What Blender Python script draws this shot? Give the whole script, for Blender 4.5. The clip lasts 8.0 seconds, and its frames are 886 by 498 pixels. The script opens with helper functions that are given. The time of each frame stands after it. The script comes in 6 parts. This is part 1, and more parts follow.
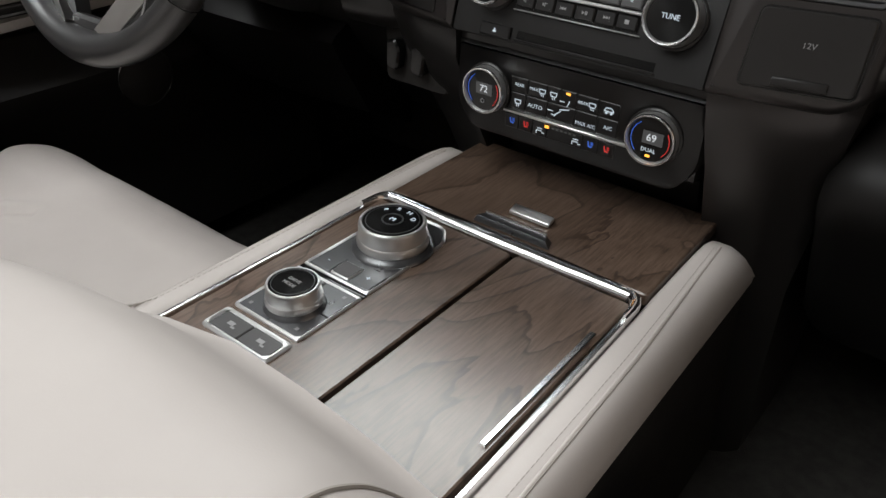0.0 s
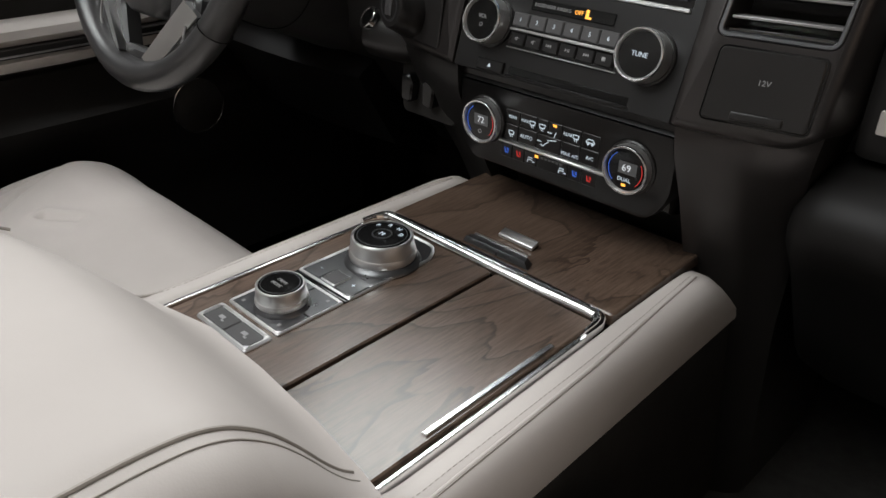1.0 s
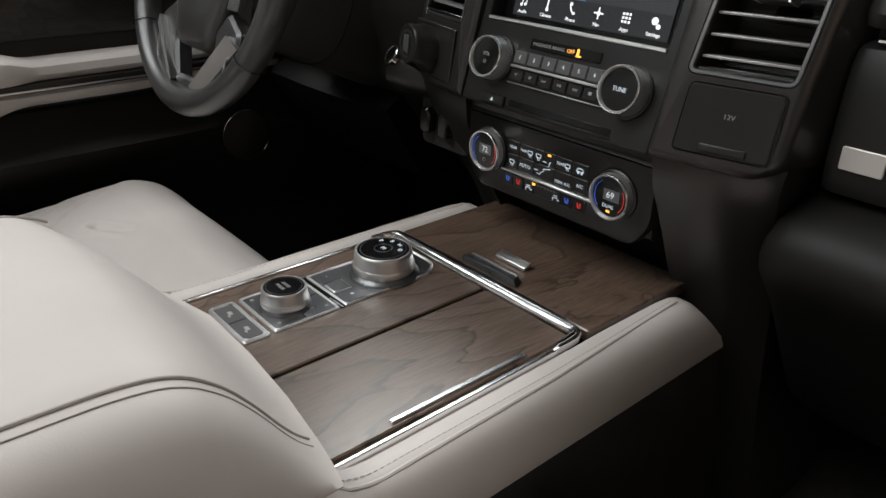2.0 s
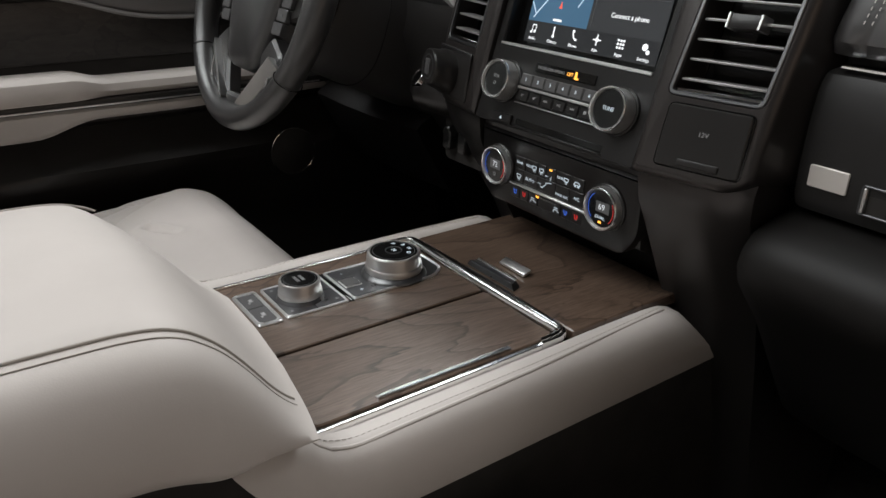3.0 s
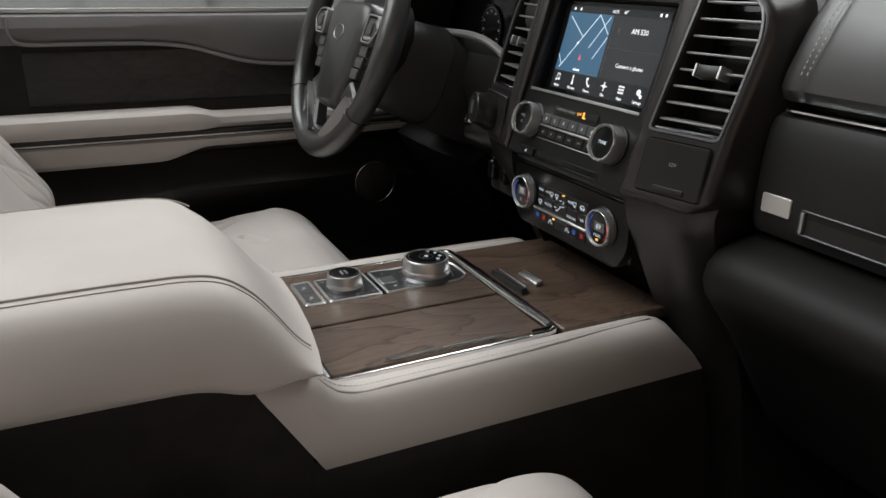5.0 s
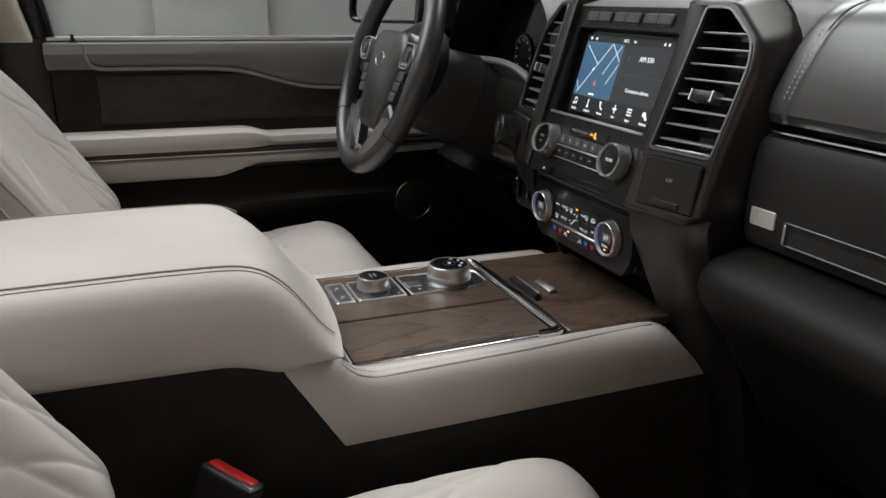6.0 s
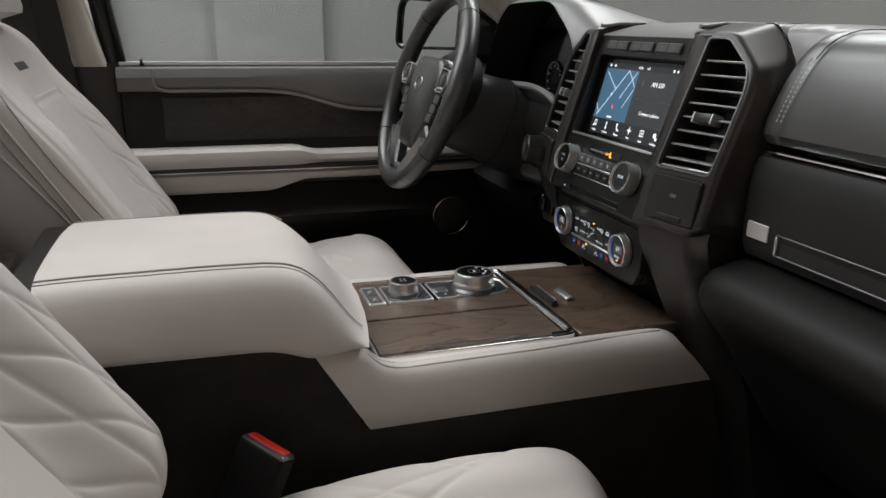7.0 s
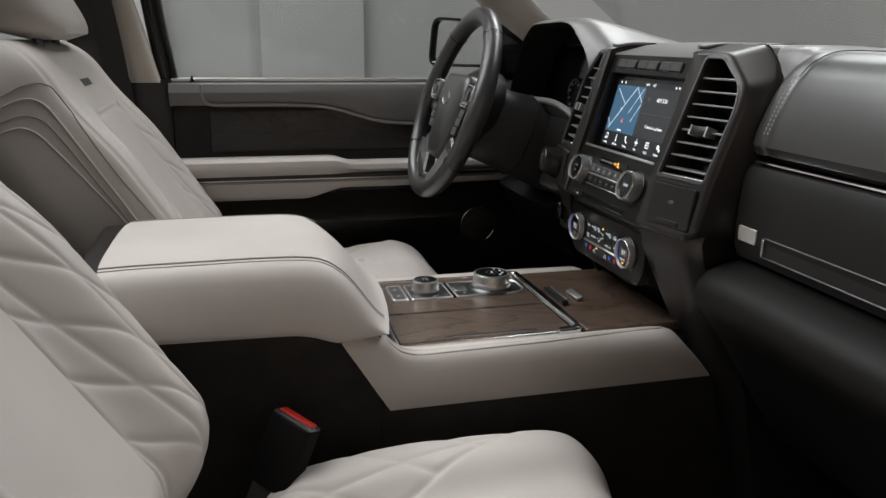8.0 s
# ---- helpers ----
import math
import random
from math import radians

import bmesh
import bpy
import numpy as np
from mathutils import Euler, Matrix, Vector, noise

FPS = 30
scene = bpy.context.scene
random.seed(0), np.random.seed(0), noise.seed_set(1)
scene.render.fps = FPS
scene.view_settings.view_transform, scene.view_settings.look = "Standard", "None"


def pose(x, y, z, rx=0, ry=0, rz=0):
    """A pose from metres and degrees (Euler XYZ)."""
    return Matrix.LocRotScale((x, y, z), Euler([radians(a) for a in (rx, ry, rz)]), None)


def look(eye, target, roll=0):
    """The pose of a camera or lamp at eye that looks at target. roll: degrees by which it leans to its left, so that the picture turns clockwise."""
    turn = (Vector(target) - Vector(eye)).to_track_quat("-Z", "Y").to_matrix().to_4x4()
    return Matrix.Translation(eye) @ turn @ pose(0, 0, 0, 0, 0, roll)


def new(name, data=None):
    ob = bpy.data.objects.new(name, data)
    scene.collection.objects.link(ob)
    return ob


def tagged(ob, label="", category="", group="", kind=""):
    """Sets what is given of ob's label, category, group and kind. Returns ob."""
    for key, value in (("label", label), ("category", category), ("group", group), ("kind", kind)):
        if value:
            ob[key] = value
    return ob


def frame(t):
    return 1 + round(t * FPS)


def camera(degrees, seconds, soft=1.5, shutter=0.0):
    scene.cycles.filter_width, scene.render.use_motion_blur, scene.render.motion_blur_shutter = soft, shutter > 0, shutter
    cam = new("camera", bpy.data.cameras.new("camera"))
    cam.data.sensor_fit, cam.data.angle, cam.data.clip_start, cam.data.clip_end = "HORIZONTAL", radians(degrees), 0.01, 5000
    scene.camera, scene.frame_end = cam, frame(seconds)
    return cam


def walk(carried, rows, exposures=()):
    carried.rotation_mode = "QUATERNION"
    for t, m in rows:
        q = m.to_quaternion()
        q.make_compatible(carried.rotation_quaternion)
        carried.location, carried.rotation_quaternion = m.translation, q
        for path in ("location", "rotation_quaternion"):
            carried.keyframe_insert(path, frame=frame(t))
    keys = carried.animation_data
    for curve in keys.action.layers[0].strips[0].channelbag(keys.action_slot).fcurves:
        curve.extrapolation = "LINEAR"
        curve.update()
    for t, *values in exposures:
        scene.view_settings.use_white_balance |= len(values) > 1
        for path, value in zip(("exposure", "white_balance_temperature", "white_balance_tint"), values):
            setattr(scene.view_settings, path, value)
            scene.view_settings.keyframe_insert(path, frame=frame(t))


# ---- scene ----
cam = camera(60.95, 8.0)
# seconds, eye in metres, yaw, pitch and roll in degrees
ROWS = [
    (0.0, 0.2808, -0.5216, 0.8394, 37.530, -32.987, 1.274),
    (0.5, 0.3242, -0.5185, 0.8391, 40.664, -31.252, 1.215),
    (1.0, 0.3660, -0.5137, 0.8415, 43.719, -29.552, 0.987),
    (1.5, 0.4062, -0.5115, 0.8423, 46.419, -27.662, 1.012),
    (3.0, 0.5328, -0.5060, 0.8471, 54.401, -23.995, 0.981),
    (3.5, 0.5752, -0.5052, 0.8495, 56.779, -22.921, 0.923),
    (4.0, 0.6190, -0.5014, 0.8526, 59.203, -22.030, 0.840),
    (4.5, 0.6630, -0.5008, 0.8548, 61.438, -21.085, 0.934),
    (6.0, 0.7991, -0.4991, 0.8633, 67.969, -18.315, 0.875),
    (6.5, 0.8444, -0.4979, 0.8672, 70.092, -17.392, 0.819),
    (7.0, 0.8887, -0.4978, 0.8701, 71.982, -16.620, 0.880),
    (7.5, 0.9351, -0.4974, 0.8721, 73.598, -16.039, 0.862),
    (8.0, 0.9811, -0.4965, 0.8759, 75.101, -15.503, 0.803),
]


def aimed(x, y, z, yaw, pitch, roll):
    a, b = radians(yaw), radians(pitch)
    ahead = Vector((-math.sin(a) * math.cos(b), math.cos(a) * math.cos(b), math.sin(b)))
    return look((x, y, z), Vector((x, y, z)) + ahead, roll)


walk(cam, [(t, aimed(*row)) for t, *row in ROWS])

# ---- light ----
scene.view_settings.exposure = 0.60
world = bpy.data.worlds.new("studio_air")
world.use_nodes = True
world.node_tree.nodes["Background"].inputs[0].default_value = (0.9, 0.95, 1.0, 1)
world.node_tree.nodes["Background"].inputs[1].default_value = 0.05
scene.world = world


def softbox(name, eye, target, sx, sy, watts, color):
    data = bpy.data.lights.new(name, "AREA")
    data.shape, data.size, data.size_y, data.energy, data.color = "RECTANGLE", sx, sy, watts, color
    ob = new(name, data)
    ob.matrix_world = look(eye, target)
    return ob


# a huge ceiling softbox over the cabin and two smaller ones ahead of the windscreen;
# added with no known source: a backdrop wash and a weak warm fill on the open-door side
softbox("ceiling_softbox", (-1.6, -2.9, 3.95), (-1.6, -2.8999, 0.0), 4.2, 4.6, 250, (0.985, 0.99, 1.0))
softbox("front_softbox", (0.3, 2.3, 3.7), (0.3, 1.5, 0.0), 1.8, 1.0, 26, (0.985, 0.99, 1.0))
softbox("strip_softbox", (-1.9, 1.9, 3.6), (-1.6, 1.4, 0.0), 2.2, 1.1, 54, (0.985, 0.99, 1.0))
softbox("backdrop_fill", (-1.6, 4.4, 3.6), (-1.8, 6.0, 1.6), 4.4, 0.5, 84, (1.0, 0.985, 0.96))
softbox("side_fill", (3.0, -0.2, 1.3), (0.2, 0.0, 0.5), 2.4, 1.2, 2.4, (1.0, 0.70, 0.48))

# ---- materials ----


def mat(name, color, rough=0.5, metal=0.0, coat=0.0, coat_rough=0.1, spec=0.5):
    m = bpy.data.materials.new(name)
    m.use_nodes = True
    b = m.node_tree.nodes["Principled BSDF"]
    b.inputs["Base Color"].default_value = (*color, 1)
    b.inputs["Roughness"].default_value = rough
    b.inputs["Metallic"].default_value = metal
    b.inputs["Coat Weight"].default_value = coat
    b.inputs["Coat Roughness"].default_value = coat_rough
    b.inputs["Specular IOR Level"].default_value = spec
    return m


def node(m, kind, **values):
    n = m.node_tree.nodes.new(kind)
    for key, value in values.items():
        n.inputs[key.replace("_", " ")].default_value = value
    return n


def wire(m, a, out, b, into):
    m.node_tree.links.new(a.outputs[out], b.inputs[into])


def principled(m):
    return m.node_tree.nodes["Principled BSDF"]


def coords(m, scale=(1, 1, 1)):
    tc = node(m, "ShaderNodeTexCoord")
    mp = node(m, "ShaderNodeMapping")
    mp.inputs["Scale"].default_value = scale
    wire(m, tc, "Object", mp, "Vector")
    return mp


def vary(m, colors, scale, low=0.3, high=0.7, detail=4.0):
    """Colour that wanders between two tones."""
    mp = coords(m)
    n = node(m, "ShaderNodeTexNoise", Scale=scale, Detail=detail)
    ramp = node(m, "ShaderNodeValToRGB")
    ramp.color_ramp.elements[0].position, ramp.color_ramp.elements[1].position = low, high
    ramp.color_ramp.elements[0].color, ramp.color_ramp.elements[1].color = (*colors[0], 1), (*colors[1], 1)
    wire(m, mp, "Vector", n, "Vector")
    wire(m, n, "Fac", ramp, "Fac")
    wire(m, ramp, "Color", principled(m), "Base Color")
    return ramp


def grain(m, scale, strength, distance, kind="ShaderNodeTexVoronoi", out="Distance", second=0.0):
    mp = coords(m)
    v = node(m, kind, Scale=scale)
    bump = node(m, "ShaderNodeBump", Strength=strength, Distance=distance)
    wire(m, mp, "Vector", v, "Vector")
    wire(m, v, out, bump, "Height")
    if second:
        n2 = node(m, "ShaderNodeTexNoise", Scale=scale / 40, Detail=3.0)
        b2 = node(m, "ShaderNodeBump", Strength=second, Distance=0.002)
        wire(m, mp, "Vector", n2, "Vector")
        wire(m, n2, "Fac", b2, "Height")
        wire(m, b2, "Normal", bump, "Normal")
    wire(m, bump, "Normal", principled(m), "Normal")


def rough_vary(m, low, high, scale):
    mp = coords(m)
    n = node(m, "ShaderNodeTexNoise", Scale=scale, Detail=5.0)
    r = node(m, "ShaderNodeMapRange")
    r.inputs["To Min"].default_value, r.inputs["To Max"].default_value = low, high
    wire(m, mp, "Vector", n, "Vector")
    wire(m, n, "Fac", r, "Value")
    wire(m, r, "Result", principled(m), "Roughness")


def emit(m, color, strength):
    principled(m).inputs["Emission Color"].default_value = (*color, 1)
    principled(m).inputs["Emission Strength"].default_value = strength
    return m


def leather(name, a, b, rough, spec=0.5, coat=0.0):
    m = mat(name, a, rough, spec=spec, coat=coat, coat_rough=0.33)
    vary(m, (a, b), 9.0)
    grain(m, 900.0, 0.045, 0.0006, second=0.14)
    rough_vary(m, rough - 0.06, rough + 0.06, 30)
    return m


LEATHER = leather("cream_leather", (0.490, 0.453, 0.424), (0.538, 0.500, 0.468), 0.52, 0.42)
THREAD = mat("tan_thread", (0.42, 0.39, 0.35), 0.8)
# Darker than the leather: shade along folds and seams put into the colour.
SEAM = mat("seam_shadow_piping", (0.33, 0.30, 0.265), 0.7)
PALE_THREAD = mat("pale_thread", (0.58, 0.56, 0.53), 0.8)
BLACK_LEATHER = leather("black_grain_vinyl", (0.0115, 0.0108, 0.0104), (0.016, 0.0152, 0.0145), 0.45, 0.30, 0.0)
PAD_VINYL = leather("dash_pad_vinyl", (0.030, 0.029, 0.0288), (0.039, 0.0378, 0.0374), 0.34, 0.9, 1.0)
DOOR_PAD = leather("door_pad_vinyl", (0.145, 0.141, 0.139), (0.168, 0.163, 0.161), 0.45, 0.5, 0.2)
WHEEL_LEATHER = leather("wheel_leather", (0.027, 0.026, 0.026), (0.034, 0.0328, 0.0328), 0.33, 0.75, 0.45)
KNEE_PLASTIC = mat("matt_dark_plastic", (0.0075, 0.0069, 0.0063), 0.55)
KNEE_PLASTIC.node_tree.nodes["Principled BSDF"].inputs["Specular IOR Level"].default_value = 0.25
grain(KNEE_PLASTIC, 1600, 0.05, 0.0004)
PLASTIC = mat("dark_plastic", (0.020, 0.018, 0.0165), 0.33)
vary(PLASTIC, ((0.0115, 0.0106, 0.0100), (0.016, 0.0146, 0.0137)), 14)
grain(PLASTIC, 1600, 0.03, 0.0004)
BROWN = mat("dark_brown_satin", (0.060, 0.052, 0.047), 0.36, metal=0.6, coat=0.5, coat_rough=0.3)
vary(BROWN, ((0.034, 0.0297, 0.0282), (0.043, 0.0380, 0.0358)), 11)
grain(BROWN, 1800, 0.02, 0.0003)
COLUMN = mat("column_plastic", (0.025, 0.0238, 0.0234), 0.5, spec=0.4)
grain(COLUMN, 1500, 0.06, 0.0004)
# Base paler than the vinyl itself: sheen of the lit dash tops put in.
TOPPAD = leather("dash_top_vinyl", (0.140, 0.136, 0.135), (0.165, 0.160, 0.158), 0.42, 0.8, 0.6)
CARPET = mat("black_carpet", (0.008, 0.0075, 0.007), 0.95, spec=0.1)
vary(CARPET, ((0.042, 0.040, 0.037), (0.062, 0.060, 0.055)), 60)
grain(CARPET, 700, 0.8, 0.002, "ShaderNodeTexNoise", "Fac")
FELT = mat("black_side_felt", (0.010, 0.009, 0.0085), 0.9, spec=0.15)
vary(FELT, ((0.023, 0.0215, 0.020), (0.032, 0.0300, 0.028)), 25)
grain(FELT, 1500, 0.4, 0.0006, "ShaderNodeTexNoise", "Fac")
GLOSS_BLACK = mat("gloss_black", (0.006, 0.006, 0.006), 0.12)
PIANO = mat("satin_black_panel", (0.0055, 0.005, 0.0048), 0.32)
rough_vary(PIANO, 0.27, 0.38, 20)
CHROME = mat("chrome", (0.78, 0.78, 0.78), 0.09, metal=1.0)
rough_vary(CHROME, 0.06, 0.14, 35)
SATIN = mat("satin_aluminium", (0.70, 0.70, 0.69), 0.34, metal=1.0)
rough_vary(SATIN, 0.28, 0.40, 60)
COLLAR = mat("matt_silver_collar", (0.56, 0.56, 0.55), 0.40, metal=0.9)
rough_vary(COLLAR, 0.36, 0.48, 80)
BAR = mat("polished_bar", (0.82, 0.82, 0.82), 0.2, metal=1.0)
rough_vary(BAR, 0.15, 0.25, 40)
BRIGHT = mat("bright_rim", (0.82, 0.82, 0.82), 0.2, metal=1.0)
rough_vary(BRIGHT, 0.28, 0.42, 60)
KNURL = mat("knurled_aluminium", (0.66, 0.65, 0.64), 0.38, metal=1.0)
GUNMETAL = mat("gunmetal_plate", (0.16, 0.162, 0.167), 0.33, metal=0.9)
rough_vary(GUNMETAL, 0.24, 0.36, 50)
BUTTON = mat("soft_grey_button", (0.062, 0.061, 0.061), 0.42)
grain(BUTTON, 2000, 0.08, 0.0002)
RED = mat("red_release_button", (0.42, 0.02, 0.015), 0.3, coat=0.4)
PAPER = mat("grey_wall_paint", (0.30, 0.305, 0.31), 0.9)
vary(PAPER, ((0.285, 0.28, 0.272), (0.335, 0.33, 0.32)), 0.6)
REFLECTION_PALE = mat("pale_reflection_paint", (0.36, 0.365, 0.37), 0.9)
vary(REFLECTION_PALE, ((0.308, 0.303, 0.295), (0.345, 0.340, 0.330)), 1.3)
CONCRETE = mat("studio_floor_paint", (0.12, 0.12, 0.12), 0.55)
vary(CONCRETE, ((0.09, 0.09, 0.09), (0.15, 0.15, 0.15)), 1.5)
HEADLINER = mat("beige_headliner", (0.50, 0.46, 0.40), 0.9)
vary(HEADLINER, ((0.47, 0.43, 0.37), (0.53, 0.49, 0.43)), 7)
grain(HEADLINER, 1200, 0.2, 0.0005, "ShaderNodeTexNoise", "Fac")
WEBBING = mat("black_webbing", (0.012, 0.011, 0.011), 0.7)
MARK = emit(mat("lit_white_marking", (0.4, 0.42, 0.44), 0.6), (0.72, 0.88, 1.0), 0.30)
GREY_MARK = mat("grey_marking", (0.30, 0.30, 0.30), 0.6)
DIM_MARK = mat("dim_marking", (0.10, 0.10, 0.10), 0.6)
AMBER = emit(mat("amber_lamp", (0.5, 0.2, 0.02), 0.5), (1.0, 0.42, 0.06), 1.1)
BLUE = emit(mat("blue_lamp", (0.03, 0.09, 0.4), 0.5), (0.07, 0.2, 0.95), 0.30)
REDLAMP = emit(mat("red_lamp", (0.4, 0.02, 0.02), 0.5), (0.9, 0.05, 0.04), 0.28)
LCD = emit(mat("knob_display", (0.01, 0.01, 0.01), 0.3), (0.22, 0.22, 0.22), 0.15)
LCD_TEXT = emit(mat("display_digits", (0.2, 0.2, 0.2), 0.4), (0.8, 0.85, 0.9), 0.5)
SCREEN = emit(mat("display_dark", (0.012, 0.012, 0.013), 0.22), (0.14, 0.15, 0.16), 0.15)
SCREEN_BAR = emit(mat("display_bar", (0.008, 0.008, 0.009), 0.22), (0.07, 0.075, 0.08), 0.18)
MAP = emit(mat("display_map", (0.02, 0.05, 0.09), 0.22), (0.085, 0.19, 0.30), 0.36)
ROADLINE = emit(mat("display_road", (0.2, 0.25, 0.3), 0.3), (0.45, 0.58, 0.70), 0.75)
SCREEN_TEXT = emit(mat("display_text", (0.3, 0.3, 0.3), 0.3), (0.85, 0.88, 0.9), 0.8)
CARET = emit(mat("display_caret", (0.4, 0.05, 0.03), 0.3), (0.9, 0.13, 0.08), 0.6)
BADGE = mat("brushed_badge", (0.62, 0.59, 0.55), 0.42, metal=0.6)
ACCENT = mat("grey_accent", (0.26, 0.25, 0.245), 0.42, metal=0.3)
BUCKLE = mat("buckle_black", (0.005, 0.0046, 0.0044), 0.6, spec=0.12)
grain(BUCKLE, 1500, 0.1, 0.0003)


def wood_material(name, dark, mid, pale, coat, coat_rough, figure=8.0):
    m = mat(name, mid, 0.40, coat=coat, coat_rough=coat_rough)
    p = principled(m)
    p.inputs["Coat IOR"].default_value = 1.72
    p.inputs["Specular IOR Level"].default_value = 0.3
    mp = coords(m, (1.0, 0.50, 1.0))
    warp = node(m, "ShaderNodeTexNoise", Scale=5.0, Detail=2.0, Roughness=0.5)
    wire(m, mp, "Vector", warp, "Vector")
    shift = node(m, "ShaderNodeVectorMath")
    shift.operation = "MULTIPLY_ADD"
    shift.inputs[1].default_value = (0.22, 0.22, 0.0)
    wire(m, warp, "Color", shift, 0)
    wire(m, mp, "Vector", shift, 2)
    # cathedral figure: contour rings of a slow noise, sharp on one side
    rings = node(m, "ShaderNodeTexNoise", Scale=figure, Detail=5.0, Roughness=0.50)
    wire(m, shift, "Vector", rings, "Vector")
    many = node(m, "ShaderNodeMath")
    many.operation = "MULTIPLY"
    many.inputs[1].default_value = 9.5
    wire(m, rings, "Fac", many, 0)
    saw = node(m, "ShaderNodeMath")
    saw.operation = "FRACT"
    wire(m, many, "Value", saw, 0)
    ramp = node(m, "ShaderNodeValToRGB")
    e = ramp.color_ramp.elements
    e[0].position, e[0].color = 0.0, (*dark, 1)
    e[1].position, e[1].color = 0.97, (*pale, 1)
    for at, tone in ((0.05, dark), (0.13, mid), (0.60, pale)):
        e.new(at).color = (*tone, 1)
    last = e.new(1.0)
    last.color = (*dark, 1)
    wire(m, saw, "Value", ramp, "Fac")
    # pores drawn out along the grain, bent with the figure
    fine = node(m, "ShaderNodeTexNoise", Scale=170.0, Detail=5.0, Roughness=0.65)
    stretch = coords(m, (2.8, 0.22, 1.0))
    bent = node(m, "ShaderNodeVectorMath")
    bent.operation = "MULTIPLY_ADD"
    bent.inputs[1].default_value = (0.10, 0.03, 0.0)
    wire(m, warp, "Color", bent, 0)
    wire(m, stretch, "Vector", bent, 2)
    wire(m, bent, "Vector", fine, "Vector")
    mix = node(m, "ShaderNodeMix")
    mix.data_type, mix.blend_type = "RGBA", "MULTIPLY"
    mix.inputs["Factor"].default_value = 0.62
    r2 = node(m, "ShaderNodeValToRGB")
    r2.color_ramp.elements[0].position, r2.color_ramp.elements[1].position = 0.36, 0.60
    r2.color_ramp.elements[0].color = (0.38, 0.35, 0.33, 1)
    wire(m, fine, "Fac", r2, "Fac")
    # slow drift of tone from one part of the veneer to another
    drift = node(m, "ShaderNodeTexNoise", Scale=4.0, Detail=1.0)
    wire(m, mp, "Vector", drift, "Vector")
    span = node(m, "ShaderNodeMapRange")
    span.inputs["From Min"].default_value, span.inputs["From Max"].default_value = 0.3, 0.7
    span.inputs["To Min"].default_value, span.inputs["To Max"].default_value = 0.72, 1.25
    wire(m, drift, "Fac", span, "Value")
    tone = node(m, "ShaderNodeVectorMath")
    tone.operation = "SCALE"
    wire(m, ramp, "Color", tone, 0)
    wire(m, span, "Result", tone, "Scale")
    wire(m, tone, "Vector", mix, 6)
    wire(m, r2, "Color", mix, 7)
    wire(m, mix, 2, p, "Base Color")
    bump = node(m, "ShaderNodeBump", Strength=0.10, Distance=0.0004)
    wire(m, fine, "Fac", bump, "Height")
    wire(m, bump, "Normal", p, "Normal")
    return m


WOOD = wood_material("open_grain_walnut", (0.0696, 0.0456, 0.0324), (0.1176, 0.0792, 0.0564), (0.1464, 0.0996, 0.072), 0.85, 0.24, 7.0)
DOOR_WOOD = wood_material("dark_door_veneer", (0.010, 0.009, 0.008), (0.016, 0.014, 0.013), (0.024, 0.021, 0.019), 0.2, 0.35, 10.0)


def glass_material(name, tint, gloss):
    """A thin pane: clear, with a sheen that grows towards grazing views."""
    m = bpy.data.materials.new(name)
    m.use_nodes = True
    t = m.node_tree
    t.nodes.clear()
    out, mixer = t.nodes.new("ShaderNodeOutputMaterial"), t.nodes.new("ShaderNodeMixShader")
    clear, shine = t.nodes.new("ShaderNodeBsdfTransparent"), t.nodes.new("ShaderNodeBsdfGlossy")
    clear.inputs[0].default_value = (*tint, 1)
    shine.inputs["Roughness"].default_value = gloss
    edge = t.nodes.new("ShaderNodeLayerWeight")
    edge.inputs["Blend"].default_value = 0.5
    steep, scale = t.nodes.new("ShaderNodeMath"), t.nodes.new("ShaderNodeMath")
    steep.operation, scale.operation = "POWER", "MULTIPLY_ADD"
    steep.inputs[1].default_value = 5.0
    scale.inputs[1].default_value, scale.inputs[2].default_value = 0.55, 0.03
    t.links.new(edge.outputs["Facing"], steep.inputs[0])
    t.links.new(steep.outputs[0], scale.inputs[0])
    t.links.new(scale.outputs[0], mixer.inputs[0])
    t.links.new(clear.outputs[0], mixer.inputs[1])
    t.links.new(shine.outputs[0], mixer.inputs[2])
    t.links.new(mixer.outputs[0], out.inputs[0])
    return m


GLASS = glass_material("window_glass", (0.86, 0.88, 0.87), 0.02)

# ---- building helpers ----
ORIGIN = {}


def thing(name, at, label="", category="", group="", kind=""):
    ob = new(name)
    ob.location = at
    ob.empty_display_size = 0.05
    ORIGIN[ob] = Vector(at)
    return tagged(ob, label, category, group, kind)


def part(name, bm, material, parent=None, label="", angle=38.0):
    """One mesh object, its bmesh in world coordinates, under a thing or a part."""
    o = ORIGIN[parent] if parent else Vector((0, 0, 0))
    if parent:
        bmesh.ops.translate(bm, verts=bm.verts, vec=-o)
    bmesh.ops.recalc_face_normals(bm, faces=bm.faces)
    lim = radians(angle)
    for f in bm.faces:
        f.smooth = True
    for e in bm.edges:
        if len(e.link_faces) == 2 and e.calc_face_angle(0) > lim:
            e.smooth = False
    me = bpy.data.meshes.new(name)
    bm.to_mesh(me)
    bm.free()
    me.materials.append(material)
    ob = new(name, me)
    if parent:
        ob.parent = parent
    ORIGIN[ob] = o
    if label:
        ob["label"] = label
    return ob


